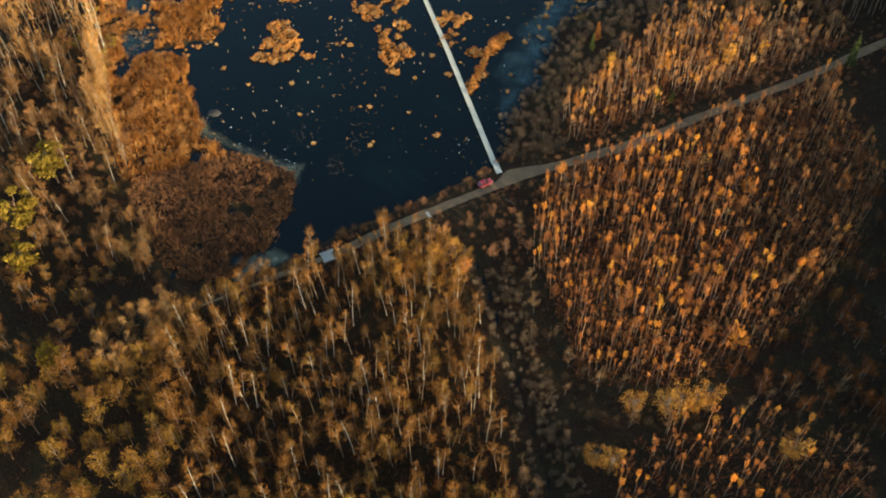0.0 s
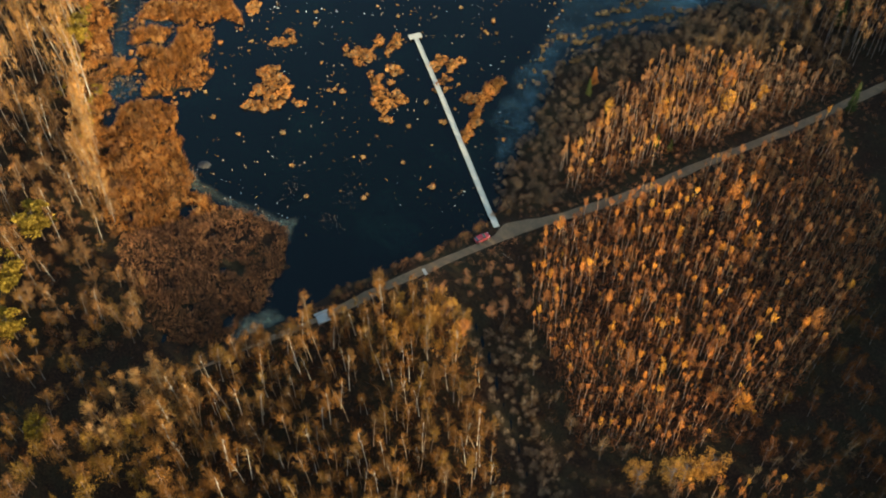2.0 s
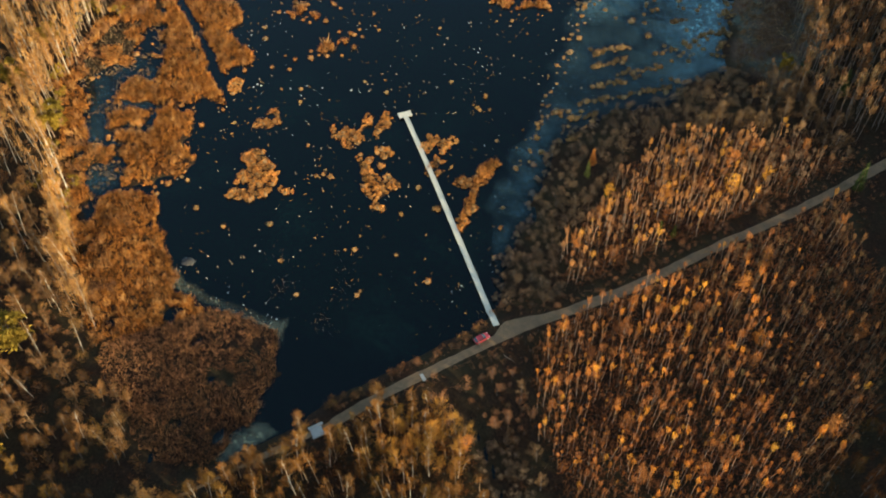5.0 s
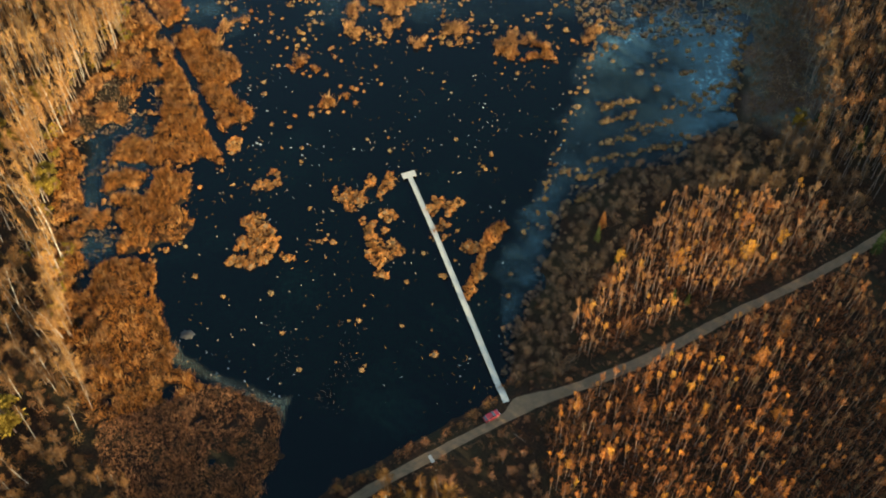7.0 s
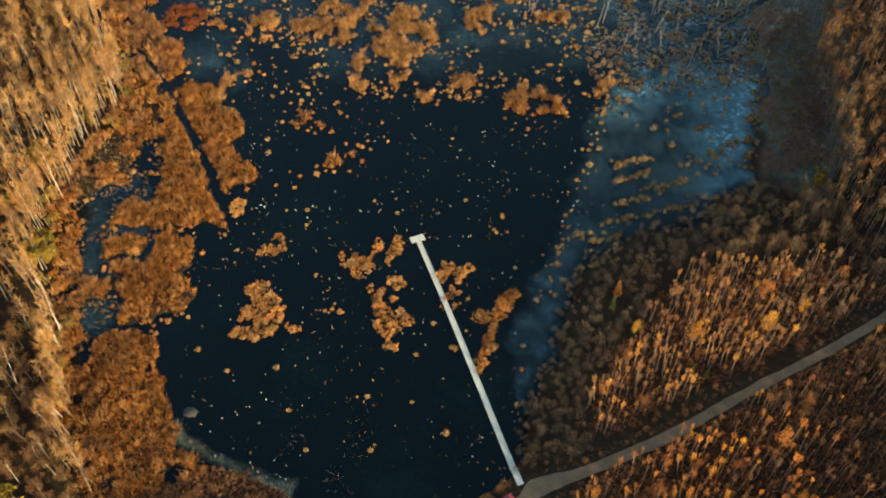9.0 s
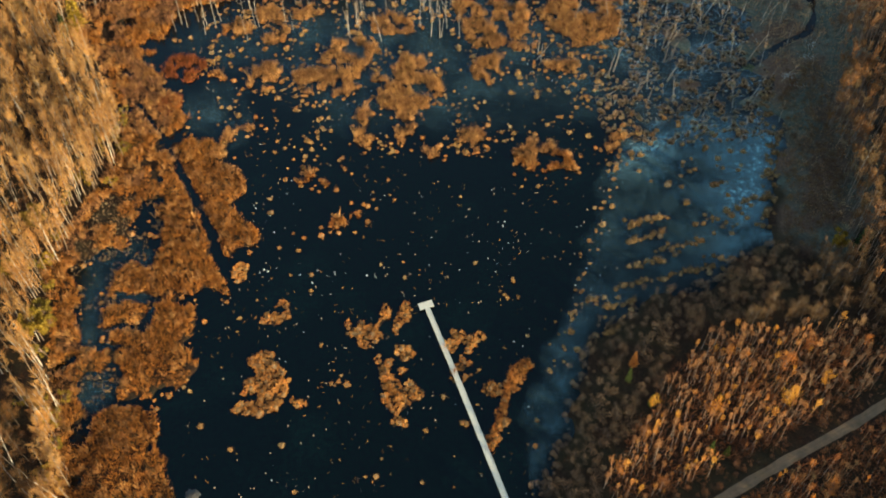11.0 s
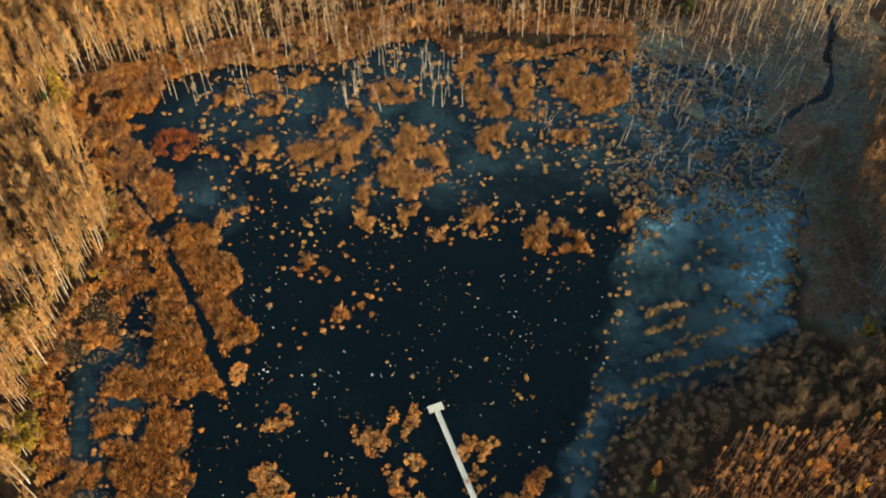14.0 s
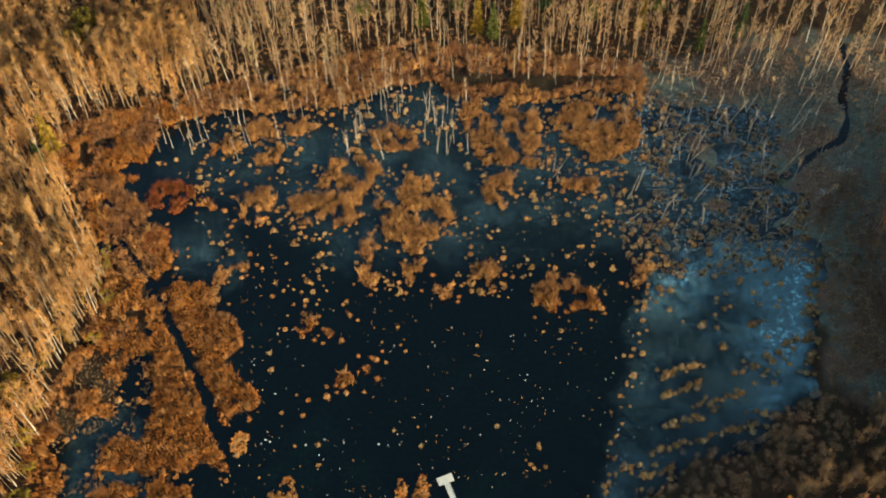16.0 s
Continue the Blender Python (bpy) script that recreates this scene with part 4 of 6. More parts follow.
def ice_sheet(field, label, ramp=5.0, rough=2.0, most=1.0, material=None):
    p = np.array(field, float)
    gx, gy = np.arange(p[:, 0].min() - 4, p[:, 0].max() + 4, 0.8), np.arange(p[:, 1].min() - 4, p[:, 1].max() + 4, 0.8)
    x, y = np.meshgrid(gx, gy)
    d = depth_in(field, x.ravel(), y.ravel(), rough, 61)
    w, h = len(gx), len(gy)
    i = (np.arange(h - 1)[:, None] * w + np.arange(w - 1)).ravel()
    q = np.c_[i, i + 1, i + w + 1, i + w]
    q = q[(d[q] > -1).all(1)]
    used, inv = np.unique(q, return_inverse=True)
    me = fast_mesh("ice", np.c_[x.ravel(), y.ravel(), np.full(x.size, 0.012)][used], inv.reshape(-1, 4), [material or ICE], smooth=True)
    me.attributes.new("cover", "FLOAT", "POINT").data.foreach_set("value", (most * np.clip((d[used] + 0.5) / ramp, 0, 1) * (np.maximum.reduce([0.16 + 0.8 * np.clip((x.ravel()[used] - 54) / 22, 0, 1), 0.3 * np.clip((222 - y.ravel()[used]) / 14, 0, 1), 0.7 * np.clip((y.ravel()[used] - 243) / 14, 0, 1)]) if field is ICE_FIELD else 1)).astype(np.float32))
    tagged(new("ice", me), label, "ice", kind="structure")


def ribbon(name, line, half, z, material, label, category, step=1.5, cross=7, crown=0.05):
    pts = [Vector((*p, 0)) for p in line]
    dense = []
    for a, b in zip(pts, pts[1:]):
        n = max(1, int((b - a).length / step))
        dense += [a.lerp(b, k / n) for k in range(n)]
    dense.append(pts[-1])
    for _ in range(6):
        dense = [dense[0]] + [(dense[i - 1] + dense[i] * 2 + dense[i + 1]) / 4 for i in range(1, len(dense) - 1)] + [dense[-1]]
    v, f = [], []
    for i, p in enumerate(dense):
        d = (dense[min(i + 1, len(dense) - 1)] - dense[max(i - 1, 0)]).normalized()
        for k in range(cross):
            s = 2 * k / (cross - 1) - 1
            wide = half * (1.0 if p.x > -22 else 0.55 if p.x > -38 else 0.3) * (1 + 0.16 * wobble(p.x, p.y, 6.0, 71 if s > 0 else 72) + 0.14 * wobble(p.x, p.y, 1.8, 73 if s > 0 else 74))
            rut = -0.05 * math.exp(-((abs(s) - 0.42) / 0.13) ** 2)
            v.append((p.x - d.y * s * wide, p.y + d.x * s * wide, z + crown * (1 - s * s) + rut))
    for i in range(len(dense) - 1):
        for k in range(cross - 1):
            a = i * cross + k
            f.append((a, a + 1, a + cross + 1, a + cross))
    me = fast_mesh(name, np.array(v), np.array(f)[:, ::-1], [material], smooth=True)
    return tagged(new(name, me), label, category, kind="structure")


ground_sheet()
water_sheet()
ice_sheet(ICE_FIELD, "thin frosted pale blue ice film on shallow water", 5.0, 2.0, 1.15)
ice_sheet([(-33.5, 128.5), (-47, 121), (-47, 126), (-40, 131), (-36.5, 131.5)], "pale grey film on the sheltered corner of the lake", 1.5, 0.8, 1.1, SCUM)
ice_sheet([(-71, 270), (-68, 283), (-58, 288), (-48, 280), (-50, 270), (-54, 262), (-58, 268)], "faint frosted film near the western reeds", 10.0, 4.0, 0.3)
# Part frost, part sky reflection and haze painted as a pale sheet.
ice_sheet([(-76, 300), (-62, 318), (-20, 326), (0, 332), (60, 317), (86, 303), (86, 270), (60, 264), (30, 266), (0, 262), (-30, 268), (-58, 290)], "faint film of frost and painted sky sheen between the northern tussocks", 14.0, 3.0, 0.18)
ice_sheet([(-58, 170), (-54.5, 165), (-47, 160.2), (-40, 157.2), (-33, 155), (-34, 150), (-58, 164)], "frosted rim along the reed bed", 1.4, 0.9, 1.0, SCUM)
ice_sheet([(-85, 192), (-76, 190), (-72, 196), (-75, 206), (-66, 214), (-68, 226), (-73, 236), (-78, 242), (-85, 234)], "faint grey film in the reed pools", 3.0, 1.5, 0.2)
ice_sheet([(46, 262), (86, 260), (88, 284), (90, 306), (76, 320), (50, 322), (44, 290)], "frosty film over the flooded marsh", 6.0, 3.0, 0.8, MIST)
ribbon("road", ROAD, 1.12, 0.99, GRAVEL, "grey brown gravel track with two worn ruts", "road", cross=13)


def turnout():
    """The track widens into a wedge of gravel where the boardwalk starts."""
    d = Vector((23, 9.5)).normalized()
    side = Vector((-d.y, d.x))
    n, rings = 30, 5
    v, f = [], []
    for i in range(n + 1):
        s = i / n
        p = Vector((7.0, 146.0)).lerp(Vector((30.0, 155.5)), s)
        swell = math.exp(-((s - 0.33) / (0.13 if s < 0.33 else 0.36)) ** 2)
        reach = 0.9 + 2.6 * swell + 0.18 * float(wobble(p.x, p.y, 2.0, 75))
        for k in range(rings + 1):
            q = p + side * (reach * k / rings - 0.2)
            v.append((q.x, q.y, 1.046 - 0.06 * (k / rings) ** 4 - 0.03 * (k == 0)))
    for i in range(n):
        for k in range(rings):
            a = i * (rings + 1) + k
            f.append((a, a + rings + 1, a + rings + 2, a + 1))
    me = fast_mesh("pavement", np.array(v), np.array(f), [GRAVEL], smooth=True)
    tagged(new("pavement", me), "bare gravel turnout beside the track", "gravel", kind="structure")


turnout()


# ---- boardwalk with a platform at its end ----
def loft(bm, sections):
    """A closed skin through sections of equal point counts."""
    rings = [[bm.verts.new(p) for p in s] for s in sections]
    for r, q in zip(rings, rings[1:]):
        for i in range(len(r)):
            bm.faces.new((r[i], r[(i + 1) % len(r)], q[(i + 1) % len(q)], q[i]))
    bm.faces.new(rings[0][::-1])
    bm.faces.new(rings[-1])
    return bm


def bar(bm, p, q, wide, tall):
    """A squared timber between two points."""
    d = (q - p).normalized()
    side = Vector((-d.y, d.x, 0)).normalized() * wide / 2
    up = Vector((0, 0, tall))
    return loft(bm, [[e - side, e + side, e + side + up, e - side + up] for e in (p, q)])


def boardwalk():
    top = 0.55
    foot = Vector((11.2, 151.3))
    a, b, c = Vector((9.9, 155.5)), Vector((-0.75, 192.9)), Vector((-6.6, 212.2))
    holder = tagged(new("boardwalk"), "long pale weathered wooden boardwalk across the water", "boardwalk")
    holder.location = (a.x, a.y, 0)
    inv = Matrix.Translation((-a.x, -a.y, 0))
    for start, end, half in ((a, b, 0.6), (b, c, 0.56)):
        d = end - start
        turn = math.degrees(math.atan2(d.y, d.x))
        length = d.length
        boards = bmesh.new()
        n = int(length / 0.2)
        for i in range(n):
            p = start + d * ((i + 0.5) / n)
            box(boards, p.x, p.y, top - 0.045 + rng.uniform(-0.006, 0.006), 0.175, 2 * half + rng.uniform(-0.05, 0.05), 0.045, turn + rng.uniform(-0.6, 0.6))
        bmesh.ops.transform(boards, matrix=inv, verts=boards.verts)
        part("deck", boards, PLANK, holder)
        for side in (-1, 1):
            beam = bmesh.new()
            o = Vector((-d.y, d.x)).normalized() * side * (half - 0.15)
            m = start + d / 2 + o
            box(beam, m.x, m.y, top - 0.2, length, 0.09, 0.15, turn)
            bmesh.ops.transform(beam, matrix=inv, verts=beam.verts)
            part("beam", beam, PLANK, holder)
            kerb = bmesh.new()
            m = start + d / 2 + Vector((-d.y, d.x)).normalized() * side * (half - 0.03)
            box(kerb, m.x, m.y, top + 0.008, length, 0.09, 0.07, turn, 0.01)
            bmesh.ops.transform(kerb, matrix=inv, verts=kerb.verts)
            part("edge_rail", kerb, PLANK, holder)
        for i in range(int(length / 3.2) + 1):
            for side in (-1, 1):
                post = bmesh.new()
                p = start + d * min(1.0, (i * 3.2 + 0.4) / length) + Vector((-d.y, d.x)).normalized() * side * (half - 0.15)
                bmesh.ops.create_cone(post, cap_ends=True, segments=8, radius1=0.08, radius2=0.075, depth=2.0, matrix=pose(p.x - a.x, p.y - a.y, top - 1.2))
                part("post", post, DEAD_WOOD, holder)
    d = foot - a
    turn = math.degrees(math.atan2(d.y, d.x))
    lift = 0.53
    rise = lambda s: lift * min(1.0, s / 0.5)
    for i in range(25):
        s = (i + 0.5) / 25
        part("plank", box(bmesh.new(), d.x * s, d.y * s, top - 0.045 + rise(s), 0.175, 1.3 + rng.uniform(-0.05, 0.05), 0.045, turn), PLANK, holder)
    side = Vector((-d.y, d.x, 0)).normalized()
    at = lambda s, k, z: side * k + Vector((d.x * s, d.y * s, z + rise(s)))
    for k in (-1, 1):
        for s0, s1 in ((0.0, 0.5), (0.5, 1.0)):
            part("ramp_beam", bar(bmesh.new(), at(s0, k * 0.5, top - 0.27), at(s1, k * 0.5, top - 0.27), 0.09, 0.18), PLANK, holder)
            part("ramp_rail", bar(bmesh.new(), at(s0, k * 0.62, top - 0.02), at(s1, k * 0.62, top - 0.02), 0.09, 0.07), PLANK, holder)
    d = (c - b).normalized()
    turn = math.degrees(math.atan2(d.y, d.x))
    for i in range(9):
        p = c + d * (0.1 + i * 0.2)
        part("plank", box(bmesh.new(), p.x - a.x, p.y - a.y, top - 0.04, 0.175, 3.3, 0.045, turn), PLANK, holder)
    for i in (-1, 1):
        for j in (0.2, 1.6):
            p = c + d * j + Vector((-d.y, d.x)) * i * 1.45
            post = bmesh.new()
            bmesh.ops.create_cone(post, cap_ends=True, segments=8, radius1=0.09, radius2=0.085, depth=2.0, matrix=pose(p.x - a.x, p.y - a.y, top - 1.06))
            part("post", post, DEAD_WOOD, holder)


boardwalk()


# ---- red car on the verge ----
def car(x, y, z, turn):
    holder = tagged(new("car"), "small red hatchback car parked on the gravel verge", "car")
    holder.matrix_basis = pose(x, y, z, 0, 0, turn) @ Matrix.Scale(0.84, 4)
    prof = lambda px, w, lo, hi: [(px, -w, lo), (px, w, lo), (px, w * 1.02, (lo + hi) / 2), (px, w * 0.9, hi), (px, -w * 0.9, hi), (px, -w * 1.02, (lo + hi) / 2)]
    bm = loft(bmesh.new(), [prof(-2.05, 0.72, 0.38, 0.78), prof(-1.95, 0.82, 0.25, 0.92), prof(-0.6, 0.86, 0.2, 0.96), prof(0.7, 0.86, 0.2, 0.94), prof(1.7, 0.82, 0.22, 0.82), prof(2.02, 0.68, 0.32, 0.62)])
    body = part("body", bm, CAR_PAINT, holder)
    cab = lambda px, w, hi: [(px, -w, 0.92), (px, w, 0.92), (px, w * 0.86, hi), (px, -w * 0.86, hi)]
    part("cabin_glass", loft(bmesh.new(), [cab(-1.85, 0.74, 0.95), cab(-1.45, 0.76, 1.38), cab(0.15, 0.76, 1.42), cab(0.95, 0.74, 0.94)]), GLASS, body, "dark car windows")
    bm = bmesh.new()
    box(bm, -0.65, 0, 1.40, 1.7, 1.28, 0.06, 0, 0.02)
    part("roof", bm, CAR_PAINT, body)
    for sx in (-1.3, 1.3):
        for sy in (-0.8, 0.8):
            bm = bmesh.new()
            bmesh.ops.create_cone(bm, cap_ends=True, segments=20, radius1=0.31, radius2=0.31, depth=0.2, matrix=pose(sx, sy, 0.31, 90))
            wheel = part("wheel", bm, TYRE, holder, "black tyre")
            bm = bmesh.new()
            bmesh.ops.create_cone(bm, cap_ends=True, segments=12, radius1=0.19, radius2=0.17, depth=0.23, matrix=pose(sx, sy, 0.31, 90))
            part("rim", bm, STEEL, wheel)
    for sy in (-0.55, 0.55):
        bm = bmesh.new()
        box(bm, 1.95, sy, 0.55, 0.14, 0.28, 0.14, 0, 0.03)
        part("headlight", bm, LAMP, body, "clear headlight")
        bm = bmesh.new()
        box(bm, -2.02, sy, 0.68, 0.1, 0.2, 0.18, 0, 0.03)
        part("tail_light", bm, REDLAMP, body)
        bm = bmesh.new()
        box(bm, 0.62, sy * 1.62, 0.92, 0.12, 0.18, 0.12, 0, 0.03)
        part("mirror", bm, CAR_PAINT, body)


car(7.9, 148.1, 0.99, 30)


# ---- concrete sluice in the dam and a slab across the track ----
def sluice():
    holder = tagged(new("sluice"), "pale concrete sluice box beside the track", "sluice")
    holder.matrix_basis = pose(-25.4, 128.6, 0.45, 0, 0, 25) @ Matrix.Scale(0.9, 4)
    for y in (-1.25, 1.25):
        bm = bmesh.new()
        box(bm, 0, y, -0.6, 3.4, 0.5, 1.5, 0, 0.04)
        part("side_wall", bm, CONCRETE, holder)
    bm = bmesh.new()
    box(bm, -0.2, 0, 0.55, 2.6, 2.0, 0.22, 0, 0.03)
    part("cover_slab", bm, CONCRETE, holder)
    bm = bmesh.new()
    box(bm, 1.35, 0, -0.4, 0.14, 2.0, 1.0, 0, 0.01)
    part("gate_board", bm, DEAD_WOOD, holder)


sluice()
bm = bmesh.new()
box(bm, 0, 0, 0, 0.8, 2.0, 0.14, 0, 0.03)
slab = tagged(part("culvert_slab", bm, CONCRETE, None), "pale concrete slab over a culvert", "slab")
slab.matrix_basis = pose(-4.5, 139.6, 0.98, 0, 0, 27) @ Matrix.Scale(0.85, 4)


# ---- plant kinds ----
BARE = [crown_tree(rng.uniform(9.5, 13.5), rng.uniform(1.0, 1.7), rng.uniform(0.42, 0.58), 18, 24, 0.9, 0.06, calm=0.45, girth=0.0072) for _ in range(9)]
FAN = [crown_tree(rng.uniform(7.5, 10.5), rng.uniform(1.8, 2.7), rng.uniform(0.38, 0.5), 20, 30, 0.8, 0.075, calm=0.5) for _ in range(7)]
PLUME = [crown_tree(rng.uniform(12.5, 16), rng.uniform(0.9, 1.5), rng.uniform(0.3, 0.45), 22, 17, 1.7, 0.055, calm=0.2, rise=2.2) for _ in range(8)]
TALL = [crown_tree(rng.uniform(14, 18), rng.uniform(0.7, 1.2), rng.uniform(0.35, 0.5), 18, 15, 1.5, 0.05, calm=0.2, girth=0.0056, rise=2.2) for _ in range(9)]
BROAD = [crown_tree(rng.uniform(8, 11.5), rng.uniform(2.0, 2.7), rng.uniform(0.4, 0.5), 26, 34, 0.5, 0.1, calm=0.8) for _ in range(6)]
MIXED = [crown_tree(rng.uniform(10, 13), rng.uniform(1.6, 2.3), rng.uniform(0.35, 0.5), 18, 20, 0.7, 0.11, calm=0.6) for _ in range(6)]
ASPEN = [young_aspen(rng.uniform(7.5, 10.5), rng.uniform(0.42, 0.8), rng.uniform(1.5, 2.7), 82) for _ in range(9)]
PINE = [broad_tree(rng.uniform(8.5, 9.5), rng.uniform(2.5, 2.9), 36, 40, 0.38, 1.6) for _ in range(3)]
SPRUCE = [conifer(rng.uniform(9, 13), rng.uniform(1.6, 2.1), 26, 22) for _ in range(3)]
BUSH = [bush(rng.uniform(1.8, 3.2), rng.uniform(1.2, 1.9), 150) for _ in range(5)]
LOW = [bush(rng.uniform(0.7, 1.3), rng.uniform(0.8, 1.2), 24, 0, 1) for _ in range(5)]
TUFT = [tuft(rng.uniform(1.2, 1.8), rng.uniform(0.35, 0.55), 12, 0.11, 0.3) for _ in range(6)]
CLUMP = [hummock(rng.uniform(0.35, 0.7), rng.uniform(0.5, 1.0), 40) for _ in range(6)]
SHOCK = [tuft(rng.uniform(2.0, 2.8), rng.uniform(0.5, 0.8), 34, 0.09, 0.25) for _ in range(6)]

# ---- forests ----
bare = spread_over(FOREST_BARE, 3.0, 0.92, ragged=2.4)
pale = rng.uniform(size=len(bare)) < 0.36
bushy = ~pale & (rng.uniform(size=len(bare)) < 0.45 + 0.3 * (bare[:, 0] < -28))
plant_single("bushy_tree", FAN, bare[bushy][:298], [TAN_BARK, UMBER], "small leafless tree with a rounded golden brown crown", "tree", "bushy trees south of the track", (0.6, 1.1), 0.05)
plant_single("birch_tree", BARE, bare[~pale & ~bushy][:298], [TAN_BARK, UMBER], "slender bare tree with tan twigs in the wet wood", "tree", "slender trees south of the track", (0.55, 1.15), 0.05)
bare = np.vstack([bare[pale], [(-15.3, 123.0), (-16.4, 123.6)]])
plant_single("birch_tree", BARE, bare[:298], [BIRCH_BARK, UMBER], "bare pale-stemmed birch with tan twigs in the wet wood", "birch tree", "birches south of the track", (0.6, 1.2), 0.05)
THIN = [bare_birch(rng.uniform(6, 8.5), rng.uniform(0.7, 1.1), 10, 10, 0.6, rng.uniform(0.2, 0.4), simple=True) for _ in range(5)]
sow("understory", THIN, spread_over(FOREST_BARE, 3.3, 0.7, ragged=1.5), [TAN_BARK, UMBER], "thin young bare trees between the birches", "understory", (0.45, 1.1), 0.08)
yellow = spread_over(FOREST_YELLOW, 3.9, 0.95, ragged=2.0, test=lambda x, y: (x > -102) & (y > 58) & ((x > -72) | (wobble(x, y, 8.0, 201) > -0.05)))
plant_single("broadleaf_tree", BROAD, yellow[-295:], [PINE_BARK, OLIVE], "broad tree with thinning yellow brown leaves", "tree", "yellowing trees beside the track", (0.7, 1.2))
stand = np.vstack([spread_over(STAND_NEAR, 1.6, 0.85, ragged=2.4), spread_over(STAND_SOUTH, 1.9, 0.85, ragged=2.4)])
near = (stand[:, 0] < 62) & (stand[:, 1] > 112)
near &= np.cumsum(near) <= 290
plant_single("aspen_tree", ASPEN, stand[near], [ASPEN_BARK, AMBER], "slim young aspen with a small orange crown", "aspen tree", "young aspens beside the track", (0.4, 1.0), 0.04)
stand = stand[~near]
# Barer brown crowns eastward; the darker colour also stands in for shade.
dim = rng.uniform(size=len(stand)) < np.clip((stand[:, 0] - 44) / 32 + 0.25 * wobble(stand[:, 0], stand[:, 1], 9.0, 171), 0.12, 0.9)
sow("aspen_stand", ASPEN, stand[~dim], [ASPEN_BARK, AMBER], "dense stand of slim young aspens with orange crowns", "aspens", (0.4, 1.05), 0.04)
sow("aspen_stand", ASPEN, stand[dim], [TAN_BARK, EASTERN], "slim young aspens with thinned brown crowns, darker also for shade", "aspens", (0.4, 0.95), 0.05)
beyond = spread_over(STAND_FAR, 1.5, 0.9, ragged=2.4)
# Far stand likewise: eastern crowns thinned, with shade put into their colour.
dim = rng.uniform(size=len(beyond)) < np.clip((beyond[:, 0] - 56) / 30 + 0.25 * wobble(beyond[:, 0], beyond[:, 1], 9.0, 172), 0.05, 0.85)
sow("aspen_stand", ASPEN, beyond[dim], [TAN_BARK, DUSKY_CROWN], "slim aspens with thinned mauve brown crowns, dulled also for shade, beyond the track", "aspens", (0.4, 0.95), 0.05)
sow("aspen_stand", ASPEN, beyond[~dim], [ASPEN_BARK, BLUSH], "dense stand of slim young aspens beyond the track", "aspens", (0.4, 1.05), 0.04)
west = spread_over(FOREST_WEST, 2.4, 0.92, ragged=2.0, test=lambda x, y: (x > -74 - 0.19 * y) & (y < 376) & (y > 127 + 3 * wobble(x, y, 7.0, 45)))
edge = []
for (x0, y0), (x1, y1) in zip(FOREST_WEST[2:8], FOREST_WEST[3:9]):
    for k in np.linspace(0, 1, 11):
        edge.append((x0 + (x1 - x0) * k + rng.normal() * 1.2 - 1.0, y0 + (y1 - y0) * k + rng.normal()))
low = (west[:, 1] < 196 + rng.normal(size=len(west)) * 12)
tallw = np.vstack([west[~low], edge])
pale = rng.uniform(size=len(tallw)) < np.where((tallw[:, 0] > -106) & (tallw[:, 1] < 262), 0.17, 0.12)
far = (tallw[:, 1] > 340 + 4 * wobble(tallw[:, 0], tallw[:, 1], 9.0, 46)) & (tallw[:, 0] < -66)
sow("hazel_wood", MIXED, tallw[far], [TAN_BARK, TWIGS], "rounded tan crowns behind the birches", "wood", (0.7, 1.1), 0.03)
tallw, pale = tallw[~far], pale[~far]
sow("birch_forest", TALL, tallw[pale], [BIRCH_BARK, TWIGS], "tall bare birches with bright pale stems", "forest", (0.85, 1.15), 0.05)
plume = (rng.uniform(size=len(tallw)) < 0.65) & ~pale
sow("plume_forest", PLUME, tallw[plume], [TAN_BARK, TWIGS], "slim trees with soft tan plume-shaped crowns", "forest", (0.7, 1.1), 0.04)
pale |= plume
sow("birch_forest", TALL, tallw[~pale], [TAN_BARK, TWIGS], "tall bare forest with tan twigs", "forest", (0.65, 1.1), 0.05)
bushes = west[low][rng.uniform(size=int(low.sum())) < 0.46]
white = rng.uniform(size=len(bushes)) < 0.3
sow("western_wood", FAN + MIXED[:1], bushes[~white], [TAN_BARK, TAWNY], "bushy bare wood with fanned brown crowns", "wood", (0.55, 1.15), 0.05)
sow("western_wood", BARE, bushes[white], [BIRCH_BARK, TAWNY], "bare white-stemmed birches among the bushy wood", "wood", (0.6, 1.0), 0.07)
# Umber crowns carry the shade of this corner in their colour.
sow("western_wood", FAN, spread_over([(-56, 121), (-62, 106), (-110, 88), (-112, 132), (-66, 130)], 3.4, 0.55, clear=0.8), [GREY_BARK, UMBER], "bushy bare trees crowding the track, coloured dark for shade", "wood", (0.5, 0.95), 0.08)
slope = spread_over([(-57, 122), (-63, 128), (-66, 140), (-71, 154), (-78, 172), (-84, 191), (-100, 196), (-112, 150), (-100, 128), (-72, 120)], 2.5, 0.75, ragged=1.5, clear=1.5)
sow("western_scrub", BUSH, slope, [GREY_BARK, RUSSET_BRUSH], "orange brown shrubs between the western birches", "scrub", (0.5, 1.1), 0.06)
broom = spread_over([(-69, 99), (-67, 110), (-57, 116), (-48, 112), (-46, 103), (-58, 98)], 2.1, 0.85, clear=1.0)
sow("western_wood", FAN + BARE[:4], broom, [TAN_BARK, TWIGS], "orange brown broom-shaped trees beside the end of the track", "wood", (0.55, 1.0), 0.06)
north_wood = spread_over(FOREST_NORTH, 3.4, 0.92, ragged=2.5, test=lambda x, y: (np.abs(x) < 74 + 0.19 * y) & (y < 376))
north_wood = north_wood[(north_wood[:, 0] < 62) | (rng.uniform(size=len(north_wood)) < 0.6)]
pale = rng.uniform(size=len(north_wood)) < 0.14
